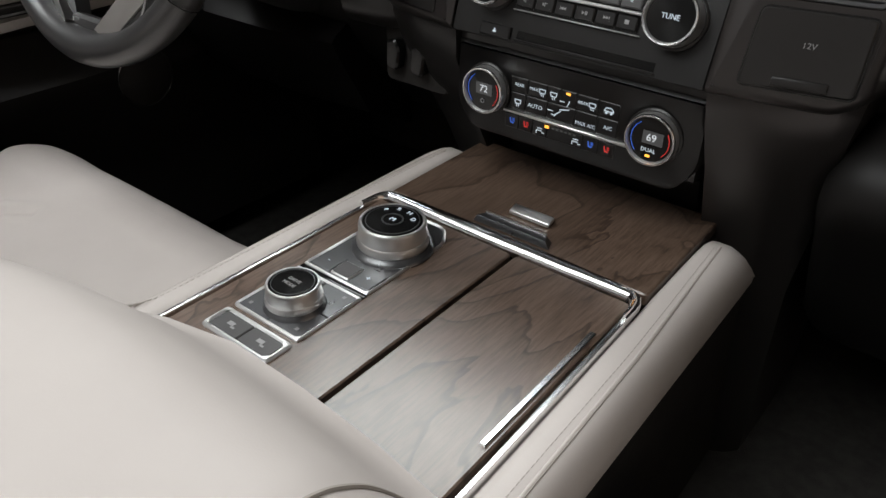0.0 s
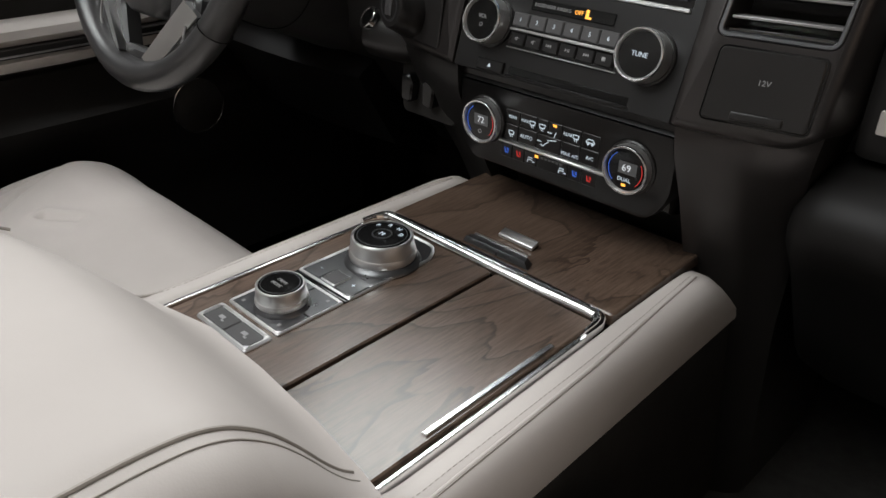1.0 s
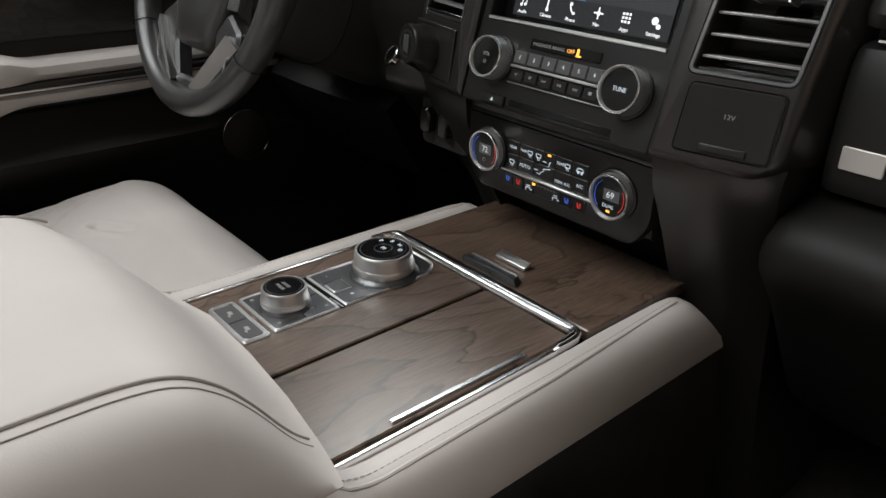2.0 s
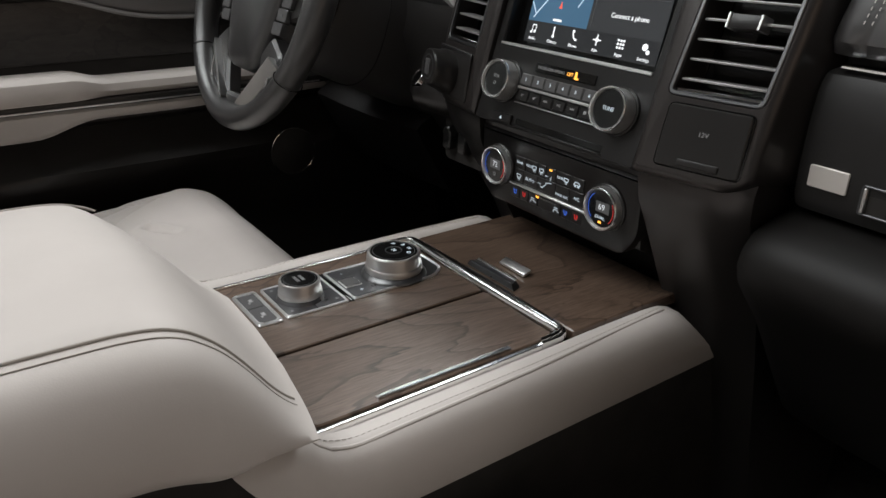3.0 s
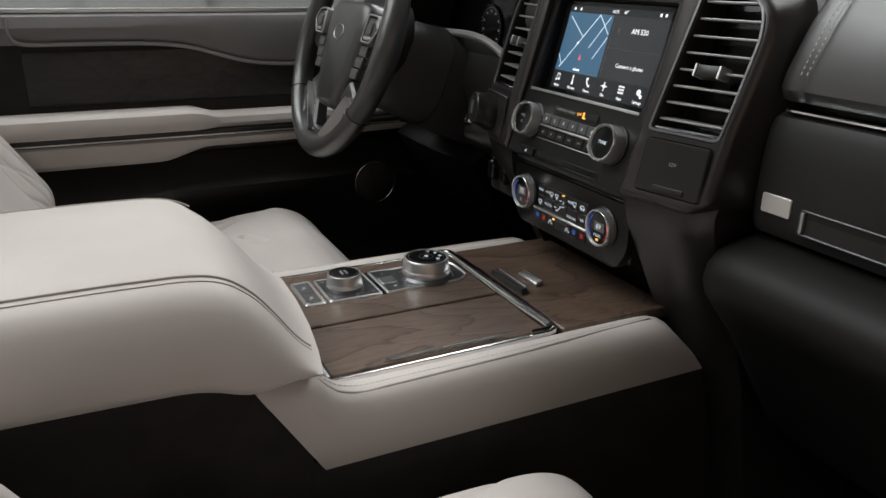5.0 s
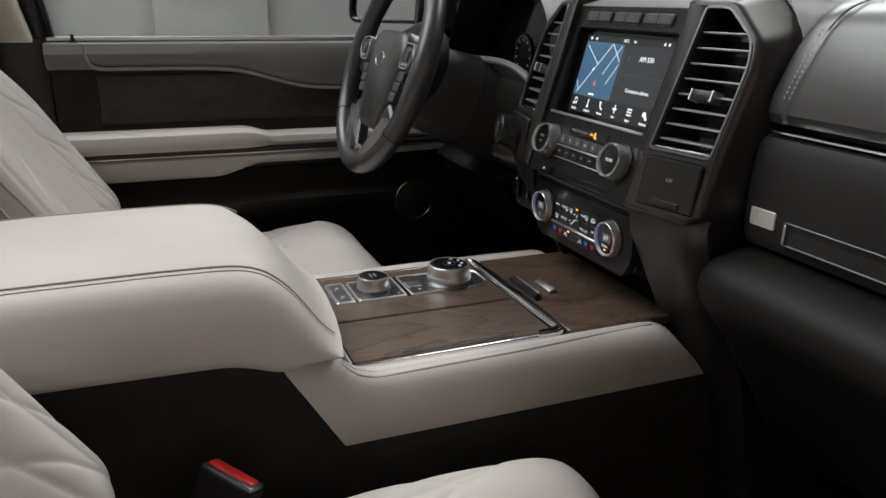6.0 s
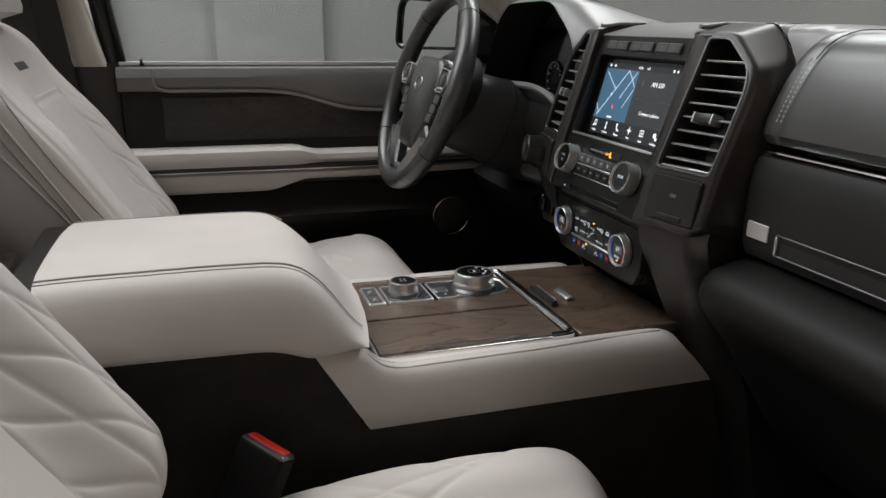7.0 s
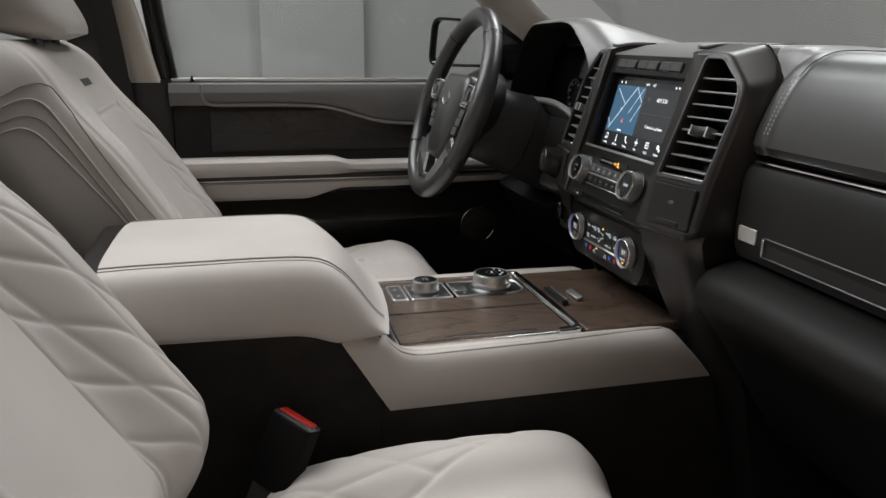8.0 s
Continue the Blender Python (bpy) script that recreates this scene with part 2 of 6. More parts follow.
def rbox(x0, x1, y0, y1, z0, z1, r=0.002, seg=2):
    bm = bmesh.new()
    bmesh.ops.create_cube(bm, size=1)
    bmesh.ops.scale(bm, verts=bm.verts, vec=(x1 - x0, y1 - y0, z1 - z0))
    bmesh.ops.translate(bm, verts=bm.verts, vec=((x0 + x1) / 2, (y0 + y1) / 2, (z0 + z1) / 2))
    if r:
        bmesh.ops.bevel(bm, geom=list(bm.edges), offset=r, segments=seg, affect="EDGES", profile=0.5)
    return bm


def loft(rings, closed=True, caps=True):
    """A skin over rings of points."""
    bm = bmesh.new()
    rows = [[bm.verts.new(p) for p in ring] for ring in rings]
    n = len(rows[0])
    for a, b in zip(rows, rows[1:]):
        for i in range(n if closed else n - 1):
            j = (i + 1) % n
            bm.faces.new((a[i], a[j], b[j], b[i]))
    if caps and closed:
        bm.faces.new(rows[0])
        bm.faces.new(rows[-1][::-1])
    return bm


def rounded(poly, r, seg=4):
    """A 2D polygon with rounded corners; r is one radius or one for each corner."""
    out, n = [], len(poly)
    rs = r if isinstance(r, (list, tuple)) else [r] * n
    for i in range(n):
        p, a, b = Vector(poly[i]), Vector(poly[i - 1]), Vector(poly[(i + 1) % n])
        rr = rs[i]
        if rr <= 0:
            out.append(tuple(p))
            continue
        u, v = (a - p).normalized(), (b - p).normalized()
        k = min(rr, 0.48 * (a - p).length, 0.48 * (b - p).length)
        s, e = p + u * k, p + v * k
        for j in range(seg + 1):
            q = j / seg
            out.append(tuple(s * (1 - q) ** 2 + p * 2 * q * (1 - q) + e * q * q))
    return out


def inset(poly, d):
    """The polygon drawn in by d (for counter-clockwise corners)."""
    n, out = len(poly), []
    for i in range(n):
        p, a, b = Vector(poly[i]), Vector(poly[i - 1]), Vector(poly[(i + 1) % n])
        u, v = (p - a), (b - p)
        if u.length < 1e-7 or v.length < 1e-7:
            out.append(tuple(p))
            continue
        n1, n2 = Vector((-u.y, u.x)).normalized(), Vector((-v.y, v.x)).normalized()
        m = n1 + n2
        m = m / max(0.3, (1 + n1.dot(n2)))
        out.append(tuple(p + m * d))
    return out


def slab(poly, w0, w1, edge=0.0008):
    """A plate from a counter-clockwise outline, between two heights, with a softened upper edge."""
    rings = [[(x, y, w0) for x, y in poly], [(x, y, w1 - edge) for x, y in poly], [(x, y, w1) for x, y in inset(poly, edge)]]
    return loft(rings)


def ringplate(outer, inner, w0, w1, edge=0.0006):
    """A frame between two outlines with the same number of corners."""
    rings = [[(x, y, w0) for x, y in outer], [(x, y, w1 - edge) for x, y in outer], [(x, y, w1) for x, y in inset(outer, edge)],
             [(x, y, w1) for x, y in inset(inner, -edge)], [(x, y, w1 - edge) for x, y in inner], [(x, y, w0) for x, y in inner]]
    return loft(rings + [rings[0]], caps=False)


def rect(x0, x1, y0, y1):
    return [(x0, y0), (x1, y0), (x1, y1), (x0, y1)]


def lathe(profile, seg=48, knurl=0, depth=0.0, span=None):
    """Turns (radius, height) pairs about z. knurl: ribs cut into the heights within span."""
    rings = []
    for r, h in profile:
        ring = []
        for i in range(seg):
            a = 2 * math.pi * i / seg
            k = r - (depth if knurl and span and span[0] <= h <= span[1] and i % 2 else 0)
            ring.append((k * math.cos(a), k * math.sin(a), h))
        rings.append(ring)
    return loft(rings)


def hoop(profile, seg=48):
    """A closed ring: (radius, height) pairs turned about z, open in the middle."""
    rings = [[(r * math.cos(2 * math.pi * i / seg), r * math.sin(2 * math.pi * i / seg), h) for i in range(seg)] for r, h in profile]
    return loft(rings + [rings[0]], caps=False)


def bend(bm, f):
    for v in bm.verts:
        v.co = f(v.co)
    return bm


def moved(bm, m):
    bmesh.ops.transform(bm, matrix=m, verts=bm.verts)
    return bm


def tube(points, r, seg=8, closed=False, up=(0.013, 0.021, 1)):
    """A round bar along points; r is one radius or one for each point."""
    pts = [Vector(p) for p in points]
    n = len(pts)
    rings, up = [], Vector(up)
    for i, p in enumerate(pts):
        a = pts[i - 1] if (i or closed) else p
        b = pts[(i + 1) % n] if (i < n - 1 or closed) else p
        t = (b - a).normalized()
        s = t.cross(up)
        if s.length < 0.05:
            s = t.cross(Vector((1, 0.1, 0)))
        s.normalize()
        q = t.cross(s)
        rr = r[i] if isinstance(r, (list, tuple)) else r
        rings.append([p + (s * math.cos(2 * math.pi * k / seg) + q * math.sin(2 * math.pi * k / seg)) * rr for k in range(seg)])
    if closed:
        return loft(rings + [rings[0]], caps=False)
    return loft(rings)


def smooth_path(points, n=8):
    """Catmull-Rom through points."""
    p = [Vector(q) for q in points]
    p = [2 * p[0] - p[1]] + p + [2 * p[-1] - p[-2]]
    out = []
    for i in range(1, len(p) - 2):
        for k in range(n):
            t = k / n
            a, b, c, d = p[i - 1], p[i], p[i + 1], p[i + 2]
            out.append(0.5 * ((2 * b) + (c - a) * t + (2 * a - 5 * b + 4 * c - d) * t * t + (3 * b - a - 3 * c + d) * t ** 3))
    return out + [p[-2]]


def joined(*bms):
    out = bmesh.new()
    for b in bms:
        me = bpy.data.meshes.new("scrap")
        b.to_mesh(me)
        b.free()
        out.from_mesh(me)
        bpy.data.meshes.remove(me)
    return out


def lettering(text, size, depth=0.0003):
    """Raised letters, centred on the origin in the xy plane."""
    c = bpy.data.curves.new("letters", "FONT")
    c.body, c.size, c.extrude, c.align_x, c.align_y, c.resolution_u = text, size, depth, "CENTER", "CENTER", 2
    ob = new("letters", c)
    bpy.context.view_layer.update()
    me = bpy.data.meshes.new_from_object(ob.evaluated_get(bpy.context.evaluated_depsgraph_get()))
    bm = bmesh.new()
    bm.from_mesh(me)
    bpy.data.objects.remove(ob)
    bpy.data.curves.remove(c)
    bpy.data.meshes.remove(me)
    return bm


def icon_bar(w, h, depth=0.0003):
    return rbox(-w / 2, w / 2, -h / 2, h / 2, 0, depth, 0)

# ---- the studio round the car ----
STUDIO = -0.62


def wall(name, x0, x1, y0, y1, z0, z1, material, label):
    ob = part(name, rbox(x0, x1, y0, y1, z0, z1, 0), material)
    return tagged(ob, label, "wall", kind="structure")


tagged(part("ground", rbox(-6, 7, -7, 8, STUDIO - 0.1, STUDIO, 0), CONCRETE), "dark grey painted studio floor under the car", "floor", kind="structure")
wall("wall_west", -4.6, -4.5, -7, 8, STUDIO, 4.2, PAPER, "plain grey studio wall beyond the driver's window")
wall("wall_east", 6.0, 6.1, -7, 8, STUDIO, 4.2, PAPER, "plain grey studio wall on the open-door side")
wall("wall_north", -4.5, 6.0, 6.0, 6.1, STUDIO, 4.2, PAPER, "plain grey studio wall ahead of the windscreen")
wall("wall_south", -4.5, 6.0, -6.1, -6.0, STUDIO, 4.2, PAPER, "plain grey studio wall behind the car")
tagged(part("ceiling", rbox(-4.6, 6.1, -6.1, 6.1, 4.2, 4.3, 0), PAPER), "grey studio ceiling", "ceiling", kind="structure")


# Added pale panels, standing in for soft reflections in the driver's window.
def reflection_panel(y0, y1, z1, tilt):
    bm = bmesh.new()
    poly = [(y0, STUDIO), (y1, STUDIO), (y1 + tilt, z1), (y0 + tilt, z1)]
    bm = loft([[(-4.48, y, z) for y, z in poly], [(-4.42, y, z) for y, z in poly]])
    return tagged(part("reflection_panel", bm, REFLECTION_PALE), "added pale panel standing in for soft reflections in the driver's window", "panel", "studio flats")


reflection_panel(-1.55, -0.85, 2.7, -0.25)
reflection_panel(-0.35, 0.35, 2.2, 0.0)
reflection_panel(-3.2, -2.3, 2.6, 0.2)

# ---- car shell ----
tagged(part("underbody", rbox(-0.80, 0.82, -2.30, 0.62, STUDIO, 0.098, 0.02), PLASTIC), "dark plain underbody of the car on the studio floor", "car body", kind="structure")
tagged(part("floor", rbox(-0.80, 0.86, -1.6, 0.62, 0.10, 0.14, 0.01), CARPET), "black carpet on the car floor", "carpet", kind="structure")
tagged(part("firewall", rbox(-0.80, 0.80, 0.60, 0.66, 0.10, 0.86, 0), CARPET), "black padded bulkhead under the dashboard", "wall", kind="structure")

for side in (-1, 1):
    tagged(part("kick_panel", rbox(*sorted((side * 0.78, side * 0.84)), 0.34, 0.66, 0.10, 0.86, 0.004), CARPET), "black carpeted kick panel beside the footwell", "panel", kind="structure")


# Unseen roof, its opening and header sized to admit and block softbox light.
def roof():
    outer = rounded(rect(-0.62, 0.62, -2.3, -0.24), 0.12, 5)
    inner = rounded(rect(-0.55, 0.55, -1.15, -0.31), 0.08, 5)
    bm = ringplate(outer, inner, 1.36, 1.41, 0.01)
    return tagged(part("roof", bm, HEADLINER), "unseen beige cloth headliner, its large glass opening sized to steer the light", "headliner", kind="structure")


roof()
roof_glass = part("window_roof", rbox(-0.55, 0.55, -1.15, -0.31, 1.392, 1.398, 0), GLASS)
roof_glass.visible_shadow = False
tagged(roof_glass, "clear pane over the added roof opening", "window", kind="structure")


def pillar(name, points, w, d, material, label):
    rings = []
    for p in smooth_path(points, 6):
        rings.append([p + Vector((dx * d, dy * w, 0)) for dx, dy in rounded(rect(-0.5, 0.5, -0.5, 0.5), 0.3, 3)])
    return tagged(part(name, loft(rings), material), label, "pillar", kind="structure")


for side in (-1, 1):
    pillar("trim_a_pillar", [(side * 0.76, 0.36, 0.78), (side * 0.72, 0.19, 0.89), (side * 0.69, 0.075, 0.97), (side * 0.64, -0.13, 1.18), (side * 0.60, -0.33, 1.37)], 0.13, 0.05, HEADLINER,
           "beige trimmed windscreen pillar")
pillar("trim_b_pillar", [(-0.755, -0.689, 0.782), (-0.74, -0.729, 0.945), (-0.66, -0.83, 1.37)], 0.060, 0.05, HEADLINER, "beige trimmed centre pillar behind the driver's door")
pillar("trim_b_pillar_lower", [(-0.76, -0.712, 0.12), (-0.765, -0.712, 0.787)], 0.15, 0.05, PLASTIC, "dark lower centre pillar trim")


def rear_side(x0, x1, front):
    """The trimmed side of the rear cabin with its window opening."""
    outer = rounded([(-2.30, 0.10), (front, 0.10), (front, 1.36), (-2.30, 1.36)], 0.01, 3)
    hole = rounded([(-2.10, 0.80), (front - 0.12, 0.80), (front - 0.16, 1.28), (-2.00, 1.28)], 0.05, 3)
    bm = bend(ringplate(outer, hole, x0, x1, 0.004), lambda v: Vector((v.z, v.x, v.y)))
    tagged(part("wall_rear_side", bm, PLASTIC), "dark trimmed rear side of the cabin round its window", "wall", kind="structure")
    mid = (x0 + x1) / 2
    glass = bend(slab(inset(hole, -0.01), mid - 0.002, mid + 0.002, 0.0005), lambda v: Vector((v.z, v.x, v.y)))
    pane = part("window_rear_side", glass, GLASS)
    pane.visible_shadow = False
    tagged(pane, "clear rear side window", "window", kind="structure")


rear_side(-0.84, -0.78, -0.715)
rear_side(0.80, 0.86, -0.80)
tagged(part("wall_rear", rbox(-0.84, 0.86, -2.36, -2.30, 0.10, 1.36, 0.01), PLASTIC), "dark closed rear end of the cabin", "wall", kind="structure")
tagged(part("floor_rear", rbox(-0.80, 0.86, -2.30, -1.60, 0.10, 0.14, 0.01), CARPET), "black carpet on the rear car floor", "carpet", kind="structure")


def windscreen():
    bm = loft([[(-0.74, 0.46, 0.86), (0.74, 0.46, 0.86), (0.74, 0.464, 0.863), (-0.74, 0.464, 0.863)],
               [(-0.62, -0.255, 1.37), (0.62, -0.255, 1.37), (0.62, -0.251, 1.373), (-0.62, -0.251, 1.373)]])
    ob = part("window_windscreen", bm, GLASS)
    ob.visible_shadow = False
    return tagged(ob, "clear raked windscreen", "window", kind="structure")


windscreen()

# ---- driver's door ----


def driver_door():
    door = thing("door_1", (-0.78, -0.2, 0.14), "closed driver's door in black, dark grey and cream leather", "door", kind="structure")
    part("door_shell", rbox(-0.86, -0.752, -0.66, 0.45, 0.14, 0.775, 0.006), PLASTIC, door)
    # soft upper band with its bowed lower line
    rings = []
    for y in np.linspace(-0.645, 0.30, 40):
        s = 1 / (1 + math.exp(-(y + 0.25) / 0.035))
        low = 0.731 * (1 - s) + 0.686 * s
        rings.append([(-0.755, y, low), (-0.742, y, low + 0.002), (-0.733, y, low + 0.014), (-0.728, y, low + 0.03), (-0.730, y, 0.765), (-0.738, y, 0.778), (-0.755, y, 0.783), (-0.79, y, 0.784), (-0.79, y, low)])
    part("upper_pad", loft(rings), DOOR_PAD, door, "dark grey soft upper door trim")
    line = [(-0.7335, -0.578, 0.79 - 0.012), (-0.7305, -0.577, 0.752), (-0.7325, -0.568, 0.738)]
    for y in np.linspace(-0.545, 0.28, 26):
        s = 1 / (1 + math.exp(-(y + 0.25) / 0.035))
        line.append((-0.7355, y, 0.731 * (1 - s) + 0.686 * s + 0.003))
    part("piping", tube(smooth_path(line, 3), 0.0036, 8), ACCENT, door, "satin grey accent line")
    part("insert", rbox(-0.765, -0.742, -0.64, 0.30, 0.60, 0.75, 0.004), FELT, door, "black insert above the armrest")
    part("insert_panel", rbox(-0.745, -0.7395, -0.565, 0.30, 0.632, 0.722, 0.002), DOOR_WOOD, door, "near-black wood-grained door panel")
    # cream armrest
    rings = []
    for y in np.linspace(-0.64, 0.20, 60):
        s = min(1, max(0, (y + 0.312) / 0.05))
        s = s * s * (3 - 2 * s)
        top = 0.626 - 0.012 * s
        depth = 0.0 if y < -0.1 else 0.03 * min(1, (y + 0.1) / 0.25)
        xo = -0.652 - 0.016 * s - depth
        rings.append([(-0.75, y, 0.588), (-0.75, y, top - 0.006), (xo - 0.03, y, top), (xo - 0.012, y, top - 0.001), (xo - 0.003, y, top - 0.006), (xo, y, top - 0.016),
                      (xo - 0.001, y, 0.598), (xo - 0.005, y, 0.590)])
    part("armrest_pad", loft(rings), LEATHER, door, "cream leather armrest top")
    part("accent_strip", rbox(-0.745, -0.6635, -0.64, 0.10, 0.5765, 0.5885, 0.002), PLASTIC, door, "dark brown strip under the armrest")
    part("bright_line", rbox(-0.70, -0.6625, -0.64, 0.08, 0.5785, 0.581, 0.0005), SATIN, door)
    rings = []
    for y in np.linspace(-0.64, 0.16, 50):
        s = min(1, max(0, (y + 0.375) / 0.095))
        s = s * s * (3 - 2 * s)
        low = 0.533 + 0.022 * s
        depth = 0.0 if y < -0.15 else 0.03 * min(1, (y + 0.15) / 0.25)
        xo = -0.664 - depth
        rings.append([(-0.75, y, low), (-0.75, y, 0.576), (xo - 0.004, y, 0.576), (xo, y, 0.572), (xo - 0.002, y, low + 0.012), (xo - 0.01, y, low + 0.003), (xo - 0.02, y, low)])
    part("lower_pad", loft(rings), LEATHER, door, "cream leather lower armrest face")
    # lower trim: pull pocket and map pocket
    rings = []
    for y in np.linspace(-0.64, 0.36, 40):
        s = min(1, max(0, (y + 0.42) / 0.10)) * min(1, max(0, (0.10 - y) / 0.18))
        rings.append([(-0.76, y, 0.535), (-0.735 + 0.0 * s, y, 0.533), (-0.712, y, 0.505), (-0.690 + 0.012 * s, y, 0.478), (-0.684, y, 0.466), (-0.688, y, 0.452), (-0.715, y, 0.42),
                      (-0.722, y, 0.33), (-0.700, y, 0.27), (-0.69, y, 0.18), (-0.76, y, 0.15)])
    part("lower_trim", loft(rings), PLASTIC, door, "black moulded lower door trim")
    ring = [(-0.6815, 0.031 + 0.042 * math.cos(a), 0.455 + 0.042 * math.sin(a)) for a in np.linspace(0, 2 * math.pi, 48, endpoint=False)]
    part("speaker_ring", tube(ring, 0.0008, 8, closed=True), CHROME, door, "thin metal loudspeaker ring")
    bm = moved(lathe([(0.0, 0.0), (0.0405, 0.0), (0.0405, 0.016), (0.034, 0.019), (0.0, 0.022)], 40), Matrix.Translation((-0.700, 0.031, 0.455)) @ Matrix.Rotation(radians(90), 4, "Y"))
    part("speaker_grille", bm, FELT, door)
    bm = moved(lathe([(0.0045, 0), (0.0045, 0.004), (0.003, 0.004), (0.003, 0.0085), (0.0035, 0.0115), (0.0, 0.0125)], 16), Matrix.Translation((-0.75, -0.597, 0.783)))
    part("lock_pin", bm, GLOSS_BLACK, door)
    part("window_seal", rbox(-0.79, -0.752, -0.64, 0.42, 0.783, 0.790, 0.002), SATIN, door, "bright strip along the window sill")
    frame_path = smooth_path([(-0.775, -0.645, 0.77), (-0.765, -0.668, 0.95), (-0.72, -0.685, 1.2), (-0.68, -0.62, 1.34), (-0.68, -0.50, 1.36), (-0.685, -0.40, 1.34), (-0.74, 0.0, 1.05), (-0.77, 0.30, 0.83), (-0.78, 0.40, 0.78)], 8)
    bm = tube(frame_path, 0.021, 12, up=(1, 0.02, 0.01))
    part("window_frame", bm, GLOSS_BLACK, door, "black window frame")
    sail = loft([[(x, y, z) for y, z in [(0.06, 0.785), (0.36, 0.785), (0.30, 0.86), (0.19, 0.91), (0.07, 0.915)]] for x in (-0.772, -0.752)])
    part("mirror_sail", sail, GLOSS_BLACK, door, "black corner panel at the mirror")
    glass = loft([[(-0.776, -0.64, 0.78), (-0.776, 0.42, 0.78), (-0.780, 0.42, 0.78), (-0.780, -0.64, 0.78)],
                  [(-0.70, -0.64, 1.34), (-0.70, -0.42, 1.34), (-0.704, -0.42, 1.34), (-0.704, -0.64, 1.34)]])
    pane = part("pane", glass, GLASS, door)
    pane.visible_shadow = False


driver_door()


def side_mirror():
    m = thing("side_mirror", (-0.95, 0.12, 0.80), "black exterior door mirror outside the driver's window", "mirror")
    outline = rounded([(-0.135, -0.066), (0.120, -0.062), (0.135, 0.050), (-0.118, 0.066)], 0.035, 5)
    put = Matrix.Translation((-1.00, 0.085, 0.872)) @ Matrix.Rotation(radians(29), 4, "Z") @ Matrix.Rotation(radians(90), 4, "X")
    rings = [[(x, y, 0.0) for x, y in outline], [(x, y, 0.012) for x, y in outline], [(x, y, 0.012) for x, y in inset(outline, 0.007)], [(x, y, 0.0) for x, y in inset(outline, 0.008)]]
    part("rim", moved(loft(rings + [rings[0]], caps=False), put), GLOSS_BLACK, m)
    part("mirror_glass", moved(slab(inset(outline, 0.0075), -0.002, 0.002, 0.0004), put), CHROME, m, "grey reflecting mirror glass")
    back = [[(x * k, y * k, -0.003 - h) for x, y in outline] for k, h in ((1, 0), (0.97, 0.04), (0.8, 0.08), (0.45, 0.10))]
    part("housing", moved(loft(back), put), GLOSS_BLACK, m)
    part("arm", rbox(-0.95, -0.80, 0.14, 0.22, 0.795, 0.835, 0.015, 3), GLOSS_BLACK, m)


side_mirror()

# ---- centre console ----
WOODTOP = 0.5095


def rail(side):
    rows = [(-0.405, 0.545, 0.181), (-0.385, 0.545, 0.179), (-0.362, 0.543, 0.174), (-0.347, 0.535, 0.1695), (-0.335, 0.522, 0.1675), (-0.325, 0.5145, 0.1665), (-0.312, 0.5105, 0.166), (-0.30, 0.5092, 0.166)]
    rows += [(y, 0.5088, 0.1655) for y in np.linspace(-0.28, 0.0, 10)] + [(0.02, 0.5085, 0.165), (0.035, 0.507, 0.164), (0.047, 0.503, 0.162), (0.053, 0.496, 0.159)]
    rings = []
    for y, top, xo in rows:
        if side < 0:
            top, xo = min(top, 0.5092), min(xo, 0.167)
        inn = float(np.interp(y, [-0.33, -0.24, -0.10, -0.07], [0.1310, 0.1300, 0.1285, 0.1275]))
        ring = [(inn, top - 0.013), (inn + 0.0005, top - 0.006), (inn + 0.004, top - 0.0015), (inn + 0.009, top), (0.148, top), (xo - 0.010, top - 0.0035), (xo - 0.004, top - 0.011),
                (xo - 0.001, top - 0.022), (xo, top - 0.036), (xo - 0.001, 0.462), (xo - 0.0035, 0.446), (xo - 0.006, 0.4385), (xo - 0.012, 0.436), (0.14, 0.436), (inn, 0.46)]
        out = []
        for x, z in ring:
            q = (top - z) / (top - 0.436)
            if x > 0.149:
                x -= (xo - 0.1655) * min(1, 2.2 * q)
            shift = 0.065 * q * min(1, max(0, (-0.33 - y) / 0.07)) + 0.052 * q * min(1, max(0, (y - 0.0) / 0.05))
            out.append((side * x, y + shift, z))
        rings.append(out)
    return loft(rings)


CROSSBAR = [(-1.0, -0.6), (-1.0, 0.10), (-0.86, 0.42), (-0.55, 0.60), (-0.38, 0.62), (-0.30, 0.80), (-0.05, 1.0), (0.35, 0.98), (0.72, 0.74), (0.94, 0.30), (1.0, -0.1), (1.0, -0.6)]


def stitch_row(points, length, gap, r):
    """Short thread lengths laid along a path."""
    pts = [Vector(p) for p in points]
    bits, run, i = [], 0.0, 0
    total = sum((b - a).length for a, b in zip(pts, pts[1:]))

    def at(d):
        for a, b in zip(pts, pts[1:]):
            n = (b - a).length
            if d <= n or b is pts[-1]:
                return a + (b - a) * (d / n)
            d -= n

    while run + length < total:
        a, b = at(run), at(run + length)
        bits.append(tube([a, (a + b) / 2 + Vector((0, 0, r * 0.5)), b], r, 4))
        run += length + gap
    return joined(*bits)


